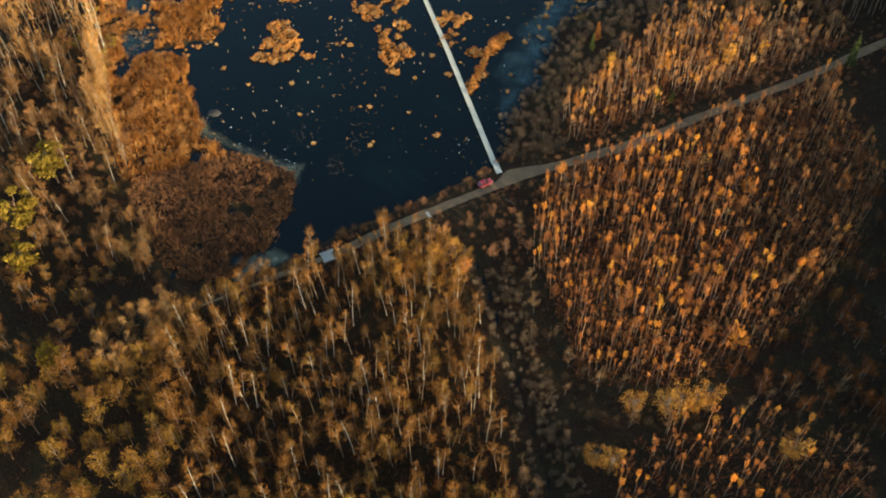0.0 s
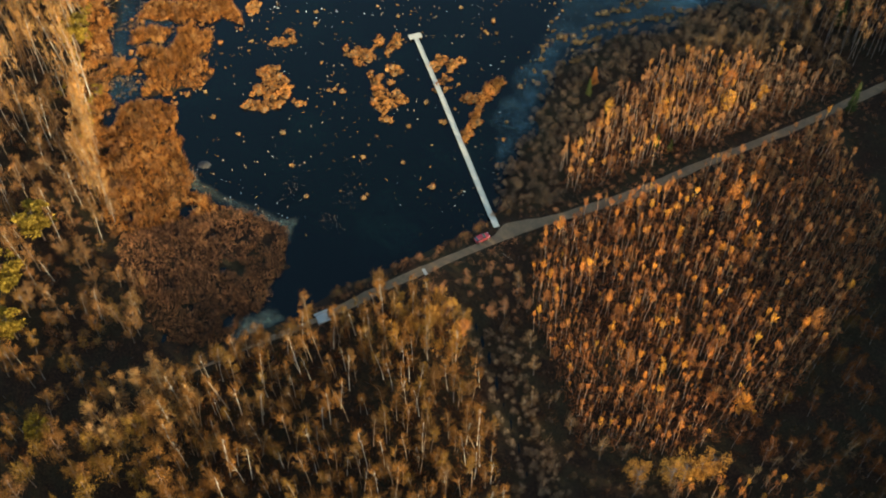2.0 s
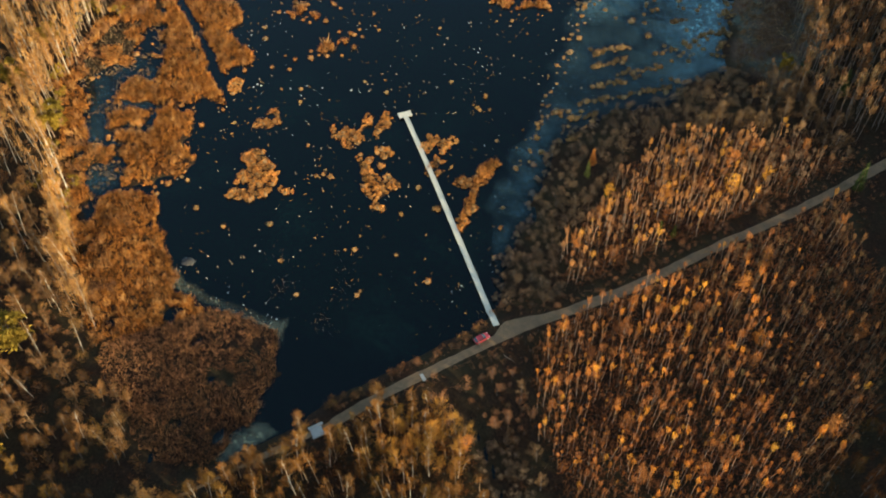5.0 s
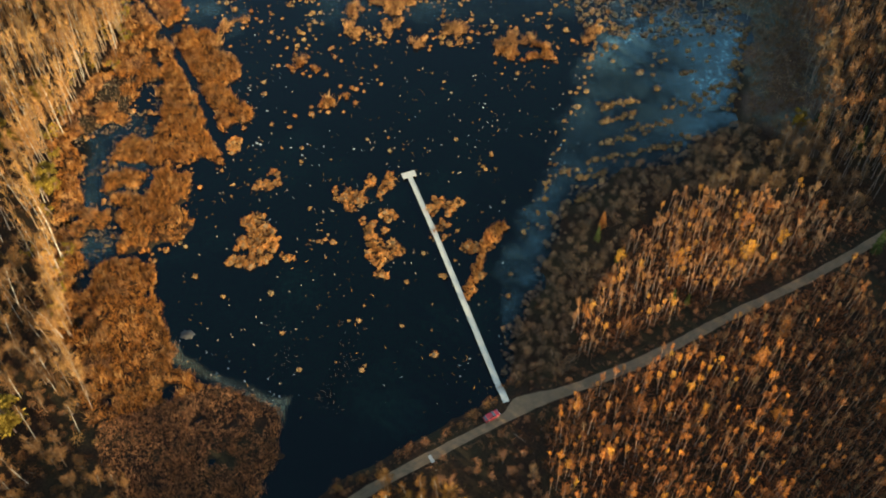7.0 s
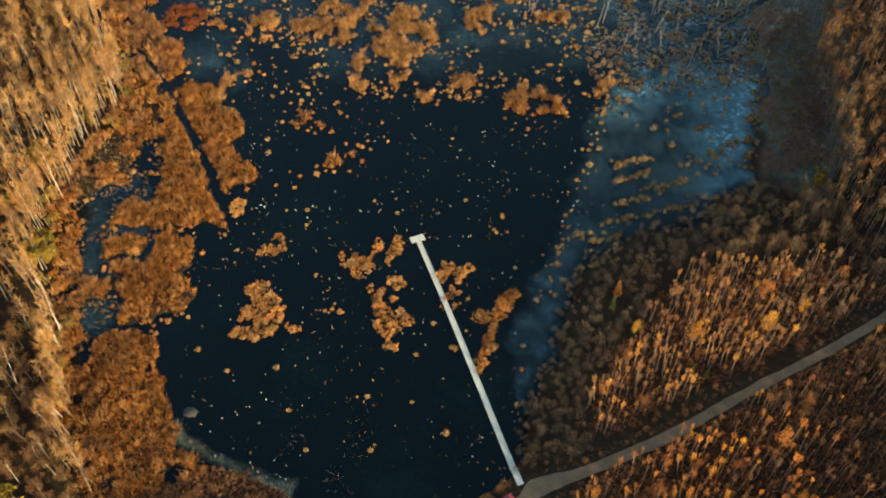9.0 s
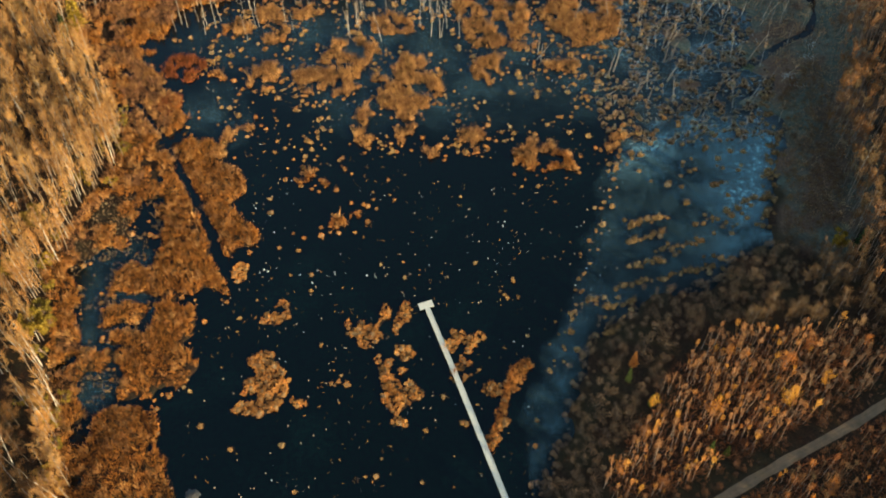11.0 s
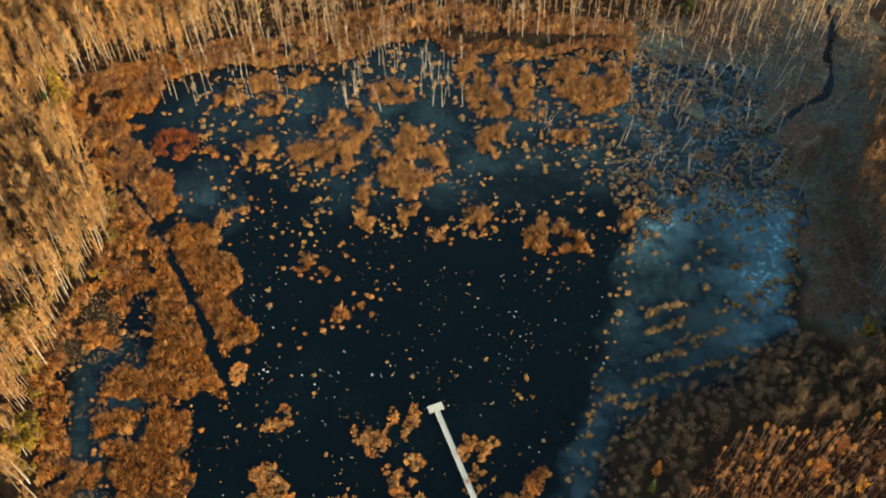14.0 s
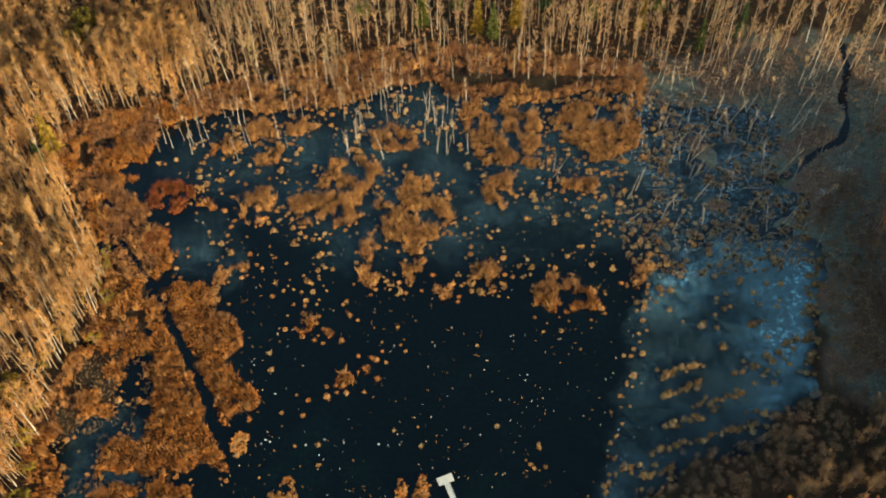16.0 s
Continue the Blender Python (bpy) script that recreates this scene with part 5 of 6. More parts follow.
sow("northern_forest", TALL, north_wood[pale], [BIRCH_BARK, DUSTY], "tall birches with bright stems at the forest edge", "forest", (0.8, 1.25), 0.04)
sow("northern_forest", TALL, north_wood[~pale], [TAN_BARK, DUSTY], "tall mixed forest edge with slender trunks", "forest", (0.65, 1.3), 0.04)
WISP = [bare_birch(rng.uniform(9, 13.5), rng.uniform(0.5, 0.9), 6, 5, rng.uniform(0.3, 0.8), rng.uniform(0.5, 0.68), simple=True, fine=0.55, girth=0.0054) for _ in range(7)]
fringe = spread_over([(-76, 318), (-56, 321), (-26, 318), (-8, 328), (14, 322), (60, 318), (96, 308), (96, 314), (58, 326), (10, 340), (-10, 340), (-26, 330), (-62, 330)], 3.4, 0.75, ragged=2.0)
sow("fringe_trees", WISP + TALL[:2], fringe, [BIRCH_BARK, DUSTY], "thin bare trees at the flooded forest edge", "trees", (0.4, 0.95), 0.06)
gap = spread_over([(9, 134), (17, 134), (21, 112), (25, 97), (60, 95), (88, 102), (90, 86), (60, 88), (26, 87), (22, 60), (14, 60), (10, 100)], 2.6, 0.8, ragged=2.0)
sow("gap_scrub", BUSH + MIXED[:2], gap, [GREY_BARK, GREYBRUSH], "dim brown scrub beside the ditch", "scrub", (0.3, 0.8))
wedge = spread_over([(60, 203), (78, 213), (86, 224), (93, 214), (101, 197), (95, 193), (86, 201)], 2.3, 0.9, ragged=1.5)
sow("shore_scrub", BUSH + FAN[:4], wedge, [GREY_BARK, GREYBRUSH], "leafless dim brown trees and scrub behind the thicket", "scrub", (0.6, 1.05), 0.05)
dam_foot = spread_over([(-16, 127), (-4, 135), (17, 145.5), (19, 128), (9, 126), (0, 128)], 2.5, 0.85, clear=2.6)
sow("dam_foot_brush", FAN[:4] + BUSH, dam_foot, [GREY_BARK, BRACKEN], "bushy brown shrubs and saplings below the dam", "shrubs", (0.4, 0.7), 0.06)
screen = np.array([(x + rng.normal() * 0.6, 0.49 * x + 139.6 + rng.normal() * 0.8) for x in np.arange(-58, -28, 1.9)])
plant_single("bushy_tree", FAN, screen, [TAN_BARK, UMBER], "small leafless tree leaning over the narrow track", "tree", "bushy trees south of the track", (0.55, 0.85), 0.06)
margin = spread_over([(95, 152), (85, 131), (64, 106), (42, 97), (60, 92), (76, 86), (92, 84), (103, 130)], 3.0, 0.85, ragged=2.0)
# Dark rust stands in for the shade on these edge trees.
sow("gap_scrub", FAN + BUSH[:2] + MIXED[:1], margin, [GREY_BARK, RUST], "brown trees at the edge of the aspens, coloured dark for shade", "scrub", (0.4, 0.85), 0.05)
golden = np.array([(3.3, 123), (37.3, 166), (21, 118), (58.5, 128)], float)
mellow = spread_over([(-14, 126), (-3, 132.5), (4, 129), (2, 120), (-8, 117)], 3.0, 0.75, clear=2.0)
plant_single("bushy_tree", FAN, mellow, [TAN_BARK, HONEY], "bushy tree with honey coloured twigs below the dam", "tree", "bushy trees south of the track", (0.6, 0.95), 0.06)
golden = np.vstack([golden, spread_over(STAND_NEAR, 9.5, 0.55), spread_over(STAND_FAR, 8.0, 0.5)])
plant_single("broadleaf_tree", BROAD[:3], golden, [GREY_BARK, AMBER], "rounded small tree in bright amber leaf", "tree", "amber trees", (0.5, 0.9))
ROUND = [broad_tree(rng.uniform(8.5, 10), rng.uniform(2.9, 3.3), 34, 36, 0.22, 0.8) for _ in range(3)]
honey = np.array([(26.6, 81.5), (29, 80), (34.4, 91.4), (40.5, 91), (43, 91.6), (45.5, 92.4), (48.3, 94), (63, 83.5)], float)
plant_single("broadleaf_tree", ROUND, honey, [GREY_BARK, HONEY], "round full tree in honey coloured leaf", "tree", "amber trees", (0.75, 1.0))
DENSE = [broad_tree(rng.uniform(11, 13), rng.uniform(2.2, 2.7), 12, 12, 0.22, 2.35) for _ in range(4)]
# Mostly unseen trees, added tall and dense to shade the aspen stand.
south_east = spread_over([(104, 130), (122, 130), (122, 20), (60, 6), (30, 6), (40, 40), (94, 46), (92, 100)], 4.2, 0.9)
sow("southeastern_forest", DENSE, south_east, [GREY_BARK, DUSK], "mostly unseen tall forest added to shade the stand from the southeast", "forest", (1.25, 1.65), 0.02)
lake_wood = spread_over(FOREST_EAST, 2.4, 0.92, ragged=2.5)
sow("eastern_forest", ASPEN + ASPEN + MIXED[:2], lake_wood, [GREY_BARK, EASTERN], "tall mixed forest with rusty brown crowns by the lake", "forest", (1.15, 1.6))
brake = spread_over([(77, 222), (88, 212), (94, 238), (100, 266), (100, 284), (88, 276), (84, 252), (80, 236)], 1.7, 0.9, ragged=1.5)
sow("shore_scrub", BUSH, brake, [GREY_BARK, GREYBRUSH], "dim brown leafless scrub beside the icy shallows", "scrub", (0.4, 0.9))
# Unseen trees south of the wood, added only for their long shadows.
southern = spread_over([(-24, 57), (70, 55), (70, 32), (-24, 32)], 5.0, 0.85)
sow("southern_forest", DENSE, southern, [GREY_BARK, DUSK], "unseen brown forest added to shade the birch wood from the south", "forest", (1.2, 1.5), 0.02)
east_wood = np.vstack([spread_over(FOREST_SOUTHEAST, 3.4, 0.85, ragged=2.0, test=lambda x, y: (x < 121) & (y > 130))])
sow("eastern_forest", ASPEN + MIXED[:4], east_wood, [GREY_BARK, EASTERN], "mixed forest with dull yellow and brown crowns", "forest", (0.8, 1.35))
# Mostly unseen trees, added and sized to keep sun off ice and marsh.
tall_east = spread_over([(122, 95), (158, 95), (164, 272), (132, 268), (127, 240), (122, 180)], 3.5, 0.97, ragged=1.5)
low = tall_east[:, 1] < 165
sow("tall_eastern_forest", DENSE, tall_east[~low], [GREY_BARK, DUSK], "mostly unseen tall forest added to shade the icy east shore", "forest", (1.45, 1.7), 0.02)
sow("eastern_forest", DENSE, tall_east[low], [GREY_BARK, DUSK], "mostly unseen forest added to shade the aspen stand from the east", "forest", (1.15, 1.4), 0.02)

LITE = [broad_tree(rng.uniform(11, 14), rng.uniform(2.6, 3.4), 7, 9, 0.3, 3.0) for _ in range(4)]
outer = spread_over([(-200, -10), (200, -10), (200, 450), (-200, 450)], 10.5, 0.95, test=lambda x, y: (y < 46) | (y > 380) | (x < -80 - 0.19 * y) | (x > 172))
sow("outer_woods", LITE, outer, [GREY_BARK, DUSK], "brown late autumn woods round the lake", "woods", (1.1, 1.6))

# evergreens that stand out among the bare trees
for x, y, k, kind in CONIFERS:
    protos, leaf, words = {"pine": (PINE, GOLDEN, "round golden green pine among bare birches"), "larch": (SPRUCE, GOLDEN, "yellowing conifer at the edge of the wood"), "tamarack": (SPRUCE, AMBER, "golden orange larch in the shore thicket"),
                           "spruce": (SPRUCE, NEEDLES, "dark green spruce among bare trees")}[kind]
    plant_single(kind + "_tree", protos, np.array([(x, y)], float), [PINE_BARK, leaf], words, "conifer", "conifers", (k, k * 1.05), 0.0)

# olive young pines where the wood meets the reeds
young = []
for (x0, y0), (x1, y1) in zip(FOREST_WEST[3:8], FOREST_WEST[4:9]):
    for k in rng.uniform(size=9):
        young.append((x0 + (x1 - x0) * k - 1.5 + rng.normal() * 2.2, y0 + (y1 - y0) * k + rng.normal() * 2))
sow("young_pines", [broad_tree(rng.uniform(3.0, 4.5), rng.uniform(1.2, 1.7), 12, 18, 0.2, 0.8) for _ in range(4)], np.array(young), [PINE_BARK, GOLDEN], "olive yellow young pines where wood meets reeds", "pines", (0.7, 1.25))

# thickets, undergrowth
thick = spread_over(THICKET, 1.6, 0.95, ragged=2.4)
plant_single("bush", BUSH, thick[:295], [GREY_BARK, MAUVE_BRUSH], "leafless grey brown shrub by the shore", "bush", "shore thicket", (0.5, 1.05), 0.0, ("woody_base", "crown"))
sow("thicket", BUSH, thick[295:], [GREY_BARK, MAUVE_BRUSH], "leafless grey brown shore thicket", "thicket", (0.5, 1.05))
xs = rng.uniform(-4, 18, 900), rng.uniform(60, 126, 900)
d = along(DITCH, xs[0] + 8, xs[1])
east = xs[0] + 8 > np.interp(xs[1], [p[1] for p in DITCH[::-1]], [p[0] for p in DITCH[::-1]])
line = np.c_[xs[0] + 8, xs[1]][(d > 0.7) & (d < np.where(east, 6.5, 2.2))]
sow("ditch_brush", BUSH, line, [GREY_BARK, PALEBRUSH], "pale dry shrubs along the ditch", "shrubs", (0.35, 0.7))
EVERYWHERE = [(-150, 40), (150, 40), (150, 400), (-150, 400)]
land = spread_over(EVERYWHERE, 2.9, 0.85, test=lambda x, y: (np.abs(x) < 60 + 0.25 * y) & (y > 55) & (y < 350) & (depth_in(BASIN, x, y) < -1) & ~inside(REED_LAND, x, y) & ~inside(THICKET, x, y) & ~inside(FOREST_BARE, x, y) & ~inside(STAND_NEAR, x, y) & ~inside(STAND_FAR, x, y))
sow("undergrowth", LOW, land, [GREY_BARK, SCRUB], "brown low undergrowth, darkened for shade between the trees", "undergrowth", (0.6, 1.3))
brush = spread_over(FOREST_BARE, 1.35, 0.8)
sow("forest_brush", LOW, brush, [GREY_BARK, RUST], "rusty brown brush, darkened for shade, on the wet forest floor", "brush", (0.6, 1.6))
saplings = np.vstack([spread_over(STAND_NEAR, 1.3, 0.85), spread_over(STAND_FAR, 1.3, 0.85), spread_over(STAND_SOUTH, 2.0, 0.8)])
sow("saplings", LOW, saplings, [GREY_BARK, SAPLING], "brown saplings and dead bracken under the aspens", "undergrowth", (0.8, 1.9))
verge = []
for (x0, y0), (x1, y1) in zip(ROAD[1:], ROAD[2:-1]):
    length = math.hypot(x1 - x0, y1 - y0)
    for _ in range(int(length * 6.0)):
        k, side, off = rng.uniform(), rng.choice((-1, 1)), 1.75 + 6.0 * rng.uniform() ** 1.6
        verge.append((x0 + (x1 - x0) * k - (y1 - y0) / length * side * off, y0 + (y1 - y0) * k + (x1 - x0) / length * side * off))
verge = np.array(verge)
verge = verge[(depth_in(BASIN, verge[:, 0], verge[:, 1]) < 0) & (np.hypot((verge[:, 0] - 14) / 5.5, (verge[:, 1] - 151.2) / 3.0) > 1) & (np.hypot(verge[:, 0] - 7.9, verge[:, 1] - 148.1) > 2.2)]
sow("verge_brush", LOW + BUSH[:2], verge, [GREY_BARK, BRACKEN], "dry shrubs along the edges of the track", "shrubs", (0.25, 0.75))
floor = spread_over([(-112, 300), (-96, 306), (-78, 316), (-60, 322), (-26, 320), (-8, 334), (12, 334), (58, 320), (84, 318), (84, 366), (-120, 356)], 1.8, 0.85, test=lambda x, y: depth_in(BASIN, x, y) < -0.5)
sow("forest_bracken", LOW, floor, [GREY_BARK, FERN], "orange brown bracken under the northern trees", "bracken", (0.5, 1.2))
# Floor litter; its pale colour also stands in for haze in the gaps.
litter = spread_over([(-112, 200), (-96, 200), (-98, 222), (-90, 248), (-83, 262), (-84, 280), (-92, 298), (-112, 312)], 2.1, 0.85)
sow("forest_bracken", LOW, litter, [GREY_BARK, FERN], "tan bracken and dead grass, pale also for haze, under the western trees", "bracken", (0.5, 1.2))
bank = spread_over([(-40, 118), (20, 146), (13, 157), (-30, 135)], 1.6, 0.8, test=lambda x, y: (depth_in(BASIN, x, y) < 0.3) & (along(ROAD, x, y) * np.sign(y - 0.52 * x - 142) > 2.4) & (np.hypot(x - 7.9, y - 148.1) > 2.3) & (np.hypot(x - 12, y - 152) > 3), clear=2.4)
sow("bank_scrub", BUSH, bank, [GREY_BARK, RUSSET_BRUSH], "rusty shrubs on the bank of the dam", "shrubs", (0.45, 0.95))

# ---- reeds ----
def reed_places(gap):
    p = spread_over([(-106, 120), (60, 120), (60, 345), (-106, 345)], gap, 1.0)
    x, y = p[:, 0], p[:, 1]
    shore = depth_in(BASIN, x, y)
    on = (inside(REED_LAND, x, y) | ((shore > -3.2) & (x < 57) & (y > 165))) & (shore < 0.4) & ~inside(THICKET, x, y) & ~((x > 8) & (y < 215))
    for poly in REED_BEDS:
        bed = depth_in(poly, x, y, 1.4, 31) > -0.1
        on |= bed
    i = isle_depth(x, y, ISLES_NORTH + ISLES_MIDDLE + ISLES_WEST + ISLES_SMALL)
    on |= (i > 0.0) & reedy(x, y)
    on &= (along(REED_DITCH, x, y) > 0.75) & ~pocket(x, y) & ~(inside(REED_SHORE, x, y) & sparse(x, y))
    on &= wobble(x, y, 1.1, 185) + 0.5 * wobble(x, y, 3.4, 186) > -0.8
    return p[on]


reeds = reed_places(0.58)
rough = 0.85 + 0.24 * wobble(reeds[:, 0], reeds[:, 1], 1.1, 185) + 0.22 * wobble(reeds[:, 0], reeds[:, 1], 9.0, 84)
# Brown by random patches in the west; southwest and north by painted shade.
block = (wobble(reeds[:, 0], reeds[:, 1], 11.0, 87) + 0.5 * wobble(reeds[:, 0], reeds[:, 1], 3.0, 88) > 0.3) & inside(REED_LAND, reeds[:, 0], reeds[:, 1]) & (reeds[:, 0] < -70)
block |= (reeds[:, 1] > 311 + 3 * wobble(reeds[:, 0], reeds[:, 1], 6.0, 89)) & (isle_depth(reeds[:, 0], reeds[:, 1]) < 0) & (wobble(reeds[:, 0], reeds[:, 1], 5.0, 90) > -0.25)
block |= (reeds[:, 1] > 318) & (isle_depth(reeds[:, 0], reeds[:, 1]) < 0) & (reeds[:, 0] > -12)
block |= (reeds[:, 1] < 156 + 0.35 * (reeds[:, 0] + 55)) & (reeds[:, 0] < -30)
far = ~block & (reeds[:, 1] > 256 + 4 * wobble(reeds[:, 0], reeds[:, 1], 7.0, 221)) & (reeds[:, 0] > -56)
sow("reeds", TUFT, reeds[far], [TAN_REED, TAN_REED], "dry tan orange reeds on the northern islands", "reeds", (0.5, 1.25), 0.1, scale=rough[far])
block |= far
sow("reeds", TUFT, reeds[~block], [REED, REED], "dense dry orange brown reeds", "reeds", (0.6, 1.15), 0.08, scale=rough[~block])
block &= ~far
sow("brown_reeds", TUFT, reeds[block], [BROWN_REED, BROWN_REED], "dense reeds coloured dull brown, partly for shade, along the lake margin", "reeds", (0.65, 1.05), 0.08, scale=rough[block])
dusty = spread_over(REED_SHORE + [], 0.8, 0.9, test=lambda x, y: sparse(x, y))
sow("shore_sedge", TUFT, dusty, [HEATH, HEATH], "short dusty straw grass darkened for shade on the soaked western margin", "sedge", (0.25, 0.6), 0.1, heights=np.maximum(ground_height(dusty[:, 0], dusty[:, 1]), 0.0))
shocks = reed_places(1.45)
on_isle = isle_depth(shocks[:, 0], shocks[:, 1]) > -0.2
shocks = shocks[~((shocks[:, 1] < 156 + 0.35 * (shocks[:, 0] + 55)) & (shocks[:, 0] < -30))]
on_isle = isle_depth(shocks[:, 0], shocks[:, 1]) > -0.2
shocks = shocks[on_isle | (rng.uniform(size=len(shocks)) < 0.6)]
sow("sedge_clumps", SHOCK, shocks, [GOLD_REED, TAN_REED], "rounded clumps of orange sedge among the reeds", "sedge", (0.5, 1.1), 0.05, 0.1)
p = spread_over([(-90, 185), (60, 185), (60, 330), (-90, 330)], 1.5, 0.22)
edge_depth = np.maximum.reduce([depth_in(poly, p[:, 0], p[:, 1], 1.4, 31) for poly in REED_BEDS] + [isle_depth(p[:, 0], p[:, 1], ISLES_NORTH + ISLES_MIDDLE + ISLES_WEST + ISLES_SMALL), -depth_in(BASIN, p[:, 0], p[:, 1]) - 30 * (p[:, 0] > 15)])
p = p[(edge_depth > -2.6) & (edge_depth < 0.2) & (along(REED_DITCH, p[:, 0], p[:, 1]) > 1.2) & (depth_in(BASIN, p[:, 0], p[:, 1]) > 0)]
sow("fringe_tussocks", CLUMP, p, [SHADE_STRAW, GOLD_REED], "small orange tussocks fringing the reed beds", "tussocks", (0.3, 0.9), 0.0, 0.0, heights=np.zeros(len(p)))
p = spread_over([(-80, 272), (-58, 272), (-58, 302), (-80, 302)], 0.6, 1.0)
p = p[isle_depth(p[:, 0], p[:, 1], RED_MOUNDS) > -0.1]
sow("russet_reeds", TUFT, p, [RUSSET, RUSSET], "patch of russet red reeds", "reeds", (0.7, 1.1), 0.06)

p = spread_over([(-52, 174), (20, 174), (20, 230), (-52, 230)], 0.7, 0.9)
p = p[isle_depth(p[:, 0], p[:, 1], ISLES_SOUTH + SPRIGS_SOUTH) > -0.05]
sow("sedge_island", CLUMP, p, [SHADE_STRAW, GOLD_REED], "islands of rounded golden sedge clumps", "sedge", (0.9, 1.1), 0.0, 0.1, scale=0.38 + 0.8 * rng.uniform(size=len(p)) ** 2)

# a narrow curved strip of reeds beside the boardwalk, and ragged shrubs leaning over the eastern shore
STRIP = [(4.7, 177.6), (6.3, 182.2), (8.2, 186.7), (9.5, 191.2), (11.4, 194.2), (13.6, 196.8)]
p = spread_over([(2, 175), (17, 175), (17, 200), (2, 200)], 0.42, 0.9)
p = p[along(STRIP, p[:, 0], p[:, 1]) < 0.95 + 0.5 * wobble(p[:, 0], p[:, 1], 1.6, 191) + 0.5 * np.clip((p[:, 1] - 191) / 3, 0, 1)]
sow("reeds", TUFT, p, [REED, GOLD_REED], "narrow strip of orange brown reeds in the lake", "reeds", (0.5, 0.95), 0.08, heights=np.full(len(p), -0.05))
lean = []
for (x0, y0), (x1, y1) in zip(SHORE_EAST[9:24], SHORE_EAST[10:25]):
    for k in rng.uniform(size=max(2, int(math.hypot(x1 - x0, y1 - y0) / 0.6))):
        lean.append((x0 + (x1 - x0) * k + rng.normal() * 1.2, y0 + (y1 - y0) * k + rng.normal() * 1.2))
lean = np.array(lean)
sow("shore_shrubs", BUSH, lean, [GREY_BARK, MAUVE_BRUSH], "low leafless shrubs leaning over the shore", "shrubs", (0.3, 0.75), 0.08, heights=np.maximum(ground_height(lean[:, 0], lean[:, 1]), -0.1))

# sedge standing in the shallow pools among the western reeds
p = spread_over([(-86, 196), (-77, 192), (-73, 198), (-76, 206), (-67, 214), (-66, 226), (-64, 240), (-70, 250), (-78, 246), (-86, 236)], 0.8, 0.9)
p = p[(wobble(p[:, 0], p[:, 1], 3.0, 211) + 0.7 * wobble(p[:, 0], p[:, 1], 1.3, 212) > 0.12)]
sow("pool_sedge", TUFT, p, [HEATH, SHADE_STRAW], "sparse straw grass darkened for shade standing in the reed pools", "sedge", (0.3, 0.7), 0.1, heights=np.maximum(ground_height(p[:, 0], p[:, 1]), -0.02))

# ---- tussocks, stumps, dead trunks and logs in the water ----
def in_water(x, y):
    return (depth_in(BASIN, x, y) > 0.5) & (isle_depth(x, y) < -0.3) & (along([(12, 151.6), (-0.8, 193.1), (-6.6, 214)], x, y) > 1.8)


def scatter(n, x0, x1, y0, y1, patch, level, seed):
    x, y = rng.uniform(x0, x1, n), rng.uniform(y0, y1, n)
    ok = in_water(x, y) & (wobble(x, y, patch, seed) + 0.5 * wobble(x, y, patch / 3, seed + 1) > level)
    return np.c_[x[ok], y[ok]]


north = scatter(2600, -72, 60, 256, 334, 8, 0.12, 91)
rng.shuffle(north)
known = np.array(TUSSOCKS_NORTH + TUSSOCKS_SOUTH)
middle = scatter(200, -60, 40, 160, 262, 22, 0.25, 93)
row = []
for k in np.linspace(0, 1, 44):
    x, y = 20 + 24 * k, 196 + 60 * k
    row.append((x + rng.normal() * 0.9, y + rng.normal() * 1.2))
bars = []
for x0, y0, n in ((42, 233, 14), (41, 228, 12), (47, 225, 16), (40, 221, 12), (46, 217, 18), (58, 232, 8), (36, 215, 12), (33, 210, 10), (30, 203, 8), (28, 212, 8), (64, 244, 6), (70, 238, 9)):
    for k in range(n):
        bars.append((x0 + k * 0.75 + rng.normal() * 0.3, y0 + 0.16 * k + rng.normal() * 0.45))
rim = np.vstack([np.array(row), np.array(bars)])
shelf = scatter(420, 40, 84, 216, 268, 9, 0.0, 105)[:75]
shore = []
for (x0, y0), (x1, y1) in zip(SHORE_EAST[1:8], SHORE_EAST[2:9]):
    for k in rng.uniform(size=11):
        shore.append((x0 + (x1 - x0) * k - 1.2 + rng.normal() * 1.1, y0 + (y1 - y0) * k + rng.normal() * 1.0))
rim = np.vstack([rim, shelf, shore])
allc = np.vstack([known, north[:150], middle[:50], rim[:44]])
flat = lambda p: np.zeros(len(p))
plant_single("tussock", CLUMP, allc, [SHADE_STRAW, STRAW], "straw coloured sedge tussock standing in the water", "tussock", "tussocks in the lake", (0.3, 0.95), 0.0, ("mound", "grass"), 0.0, flat(allc))
sow("shelf_tussocks", CLUMP, rim[44:], [SHADE_STRAW, SHADE_STRAW], "sedge tussocks coloured dark for shade, in rows on the icy shallows", "tussocks", (0.5, 1.15), 0.0, 0.0, heights=flat(rim[44:]))
rest = np.vstack([north[150:], middle[50:]])
rng.shuffle(rest)
sow("tussocks", CLUMP, rest, [SHADE_STRAW, STRAW], "scattered sedge tussocks in the water", "tussocks", (0.9, 1.1), 0.0, 0.0, heights=flat(rest), scale=0.24 + 0.75 * rng.uniform(size=len(rest)) ** 2.2)


flecks = np.vstack([scatter(900, -60, 14, 152, 262, 7, 0.55, 121)[:110], scatter(700, -50, 45, 200, 290, 6, 0.5, 123)[:80]])
sow("frosted_tips", CLUMP[:3], flecks, [FROST, FROST], "small frosted white sedge tips dotting the water", "sedge", (0.5, 1.0), 0.0, 0.0, heights=flat(flecks), scale=0.10 + 0.2 * rng.uniform(size=len(flecks)) ** 2)
marsh = scatter(5200, 40, 92, 258, 321, 6, -0.25, 101)
wet = rng.uniform(size=len(marsh)) < 0.6
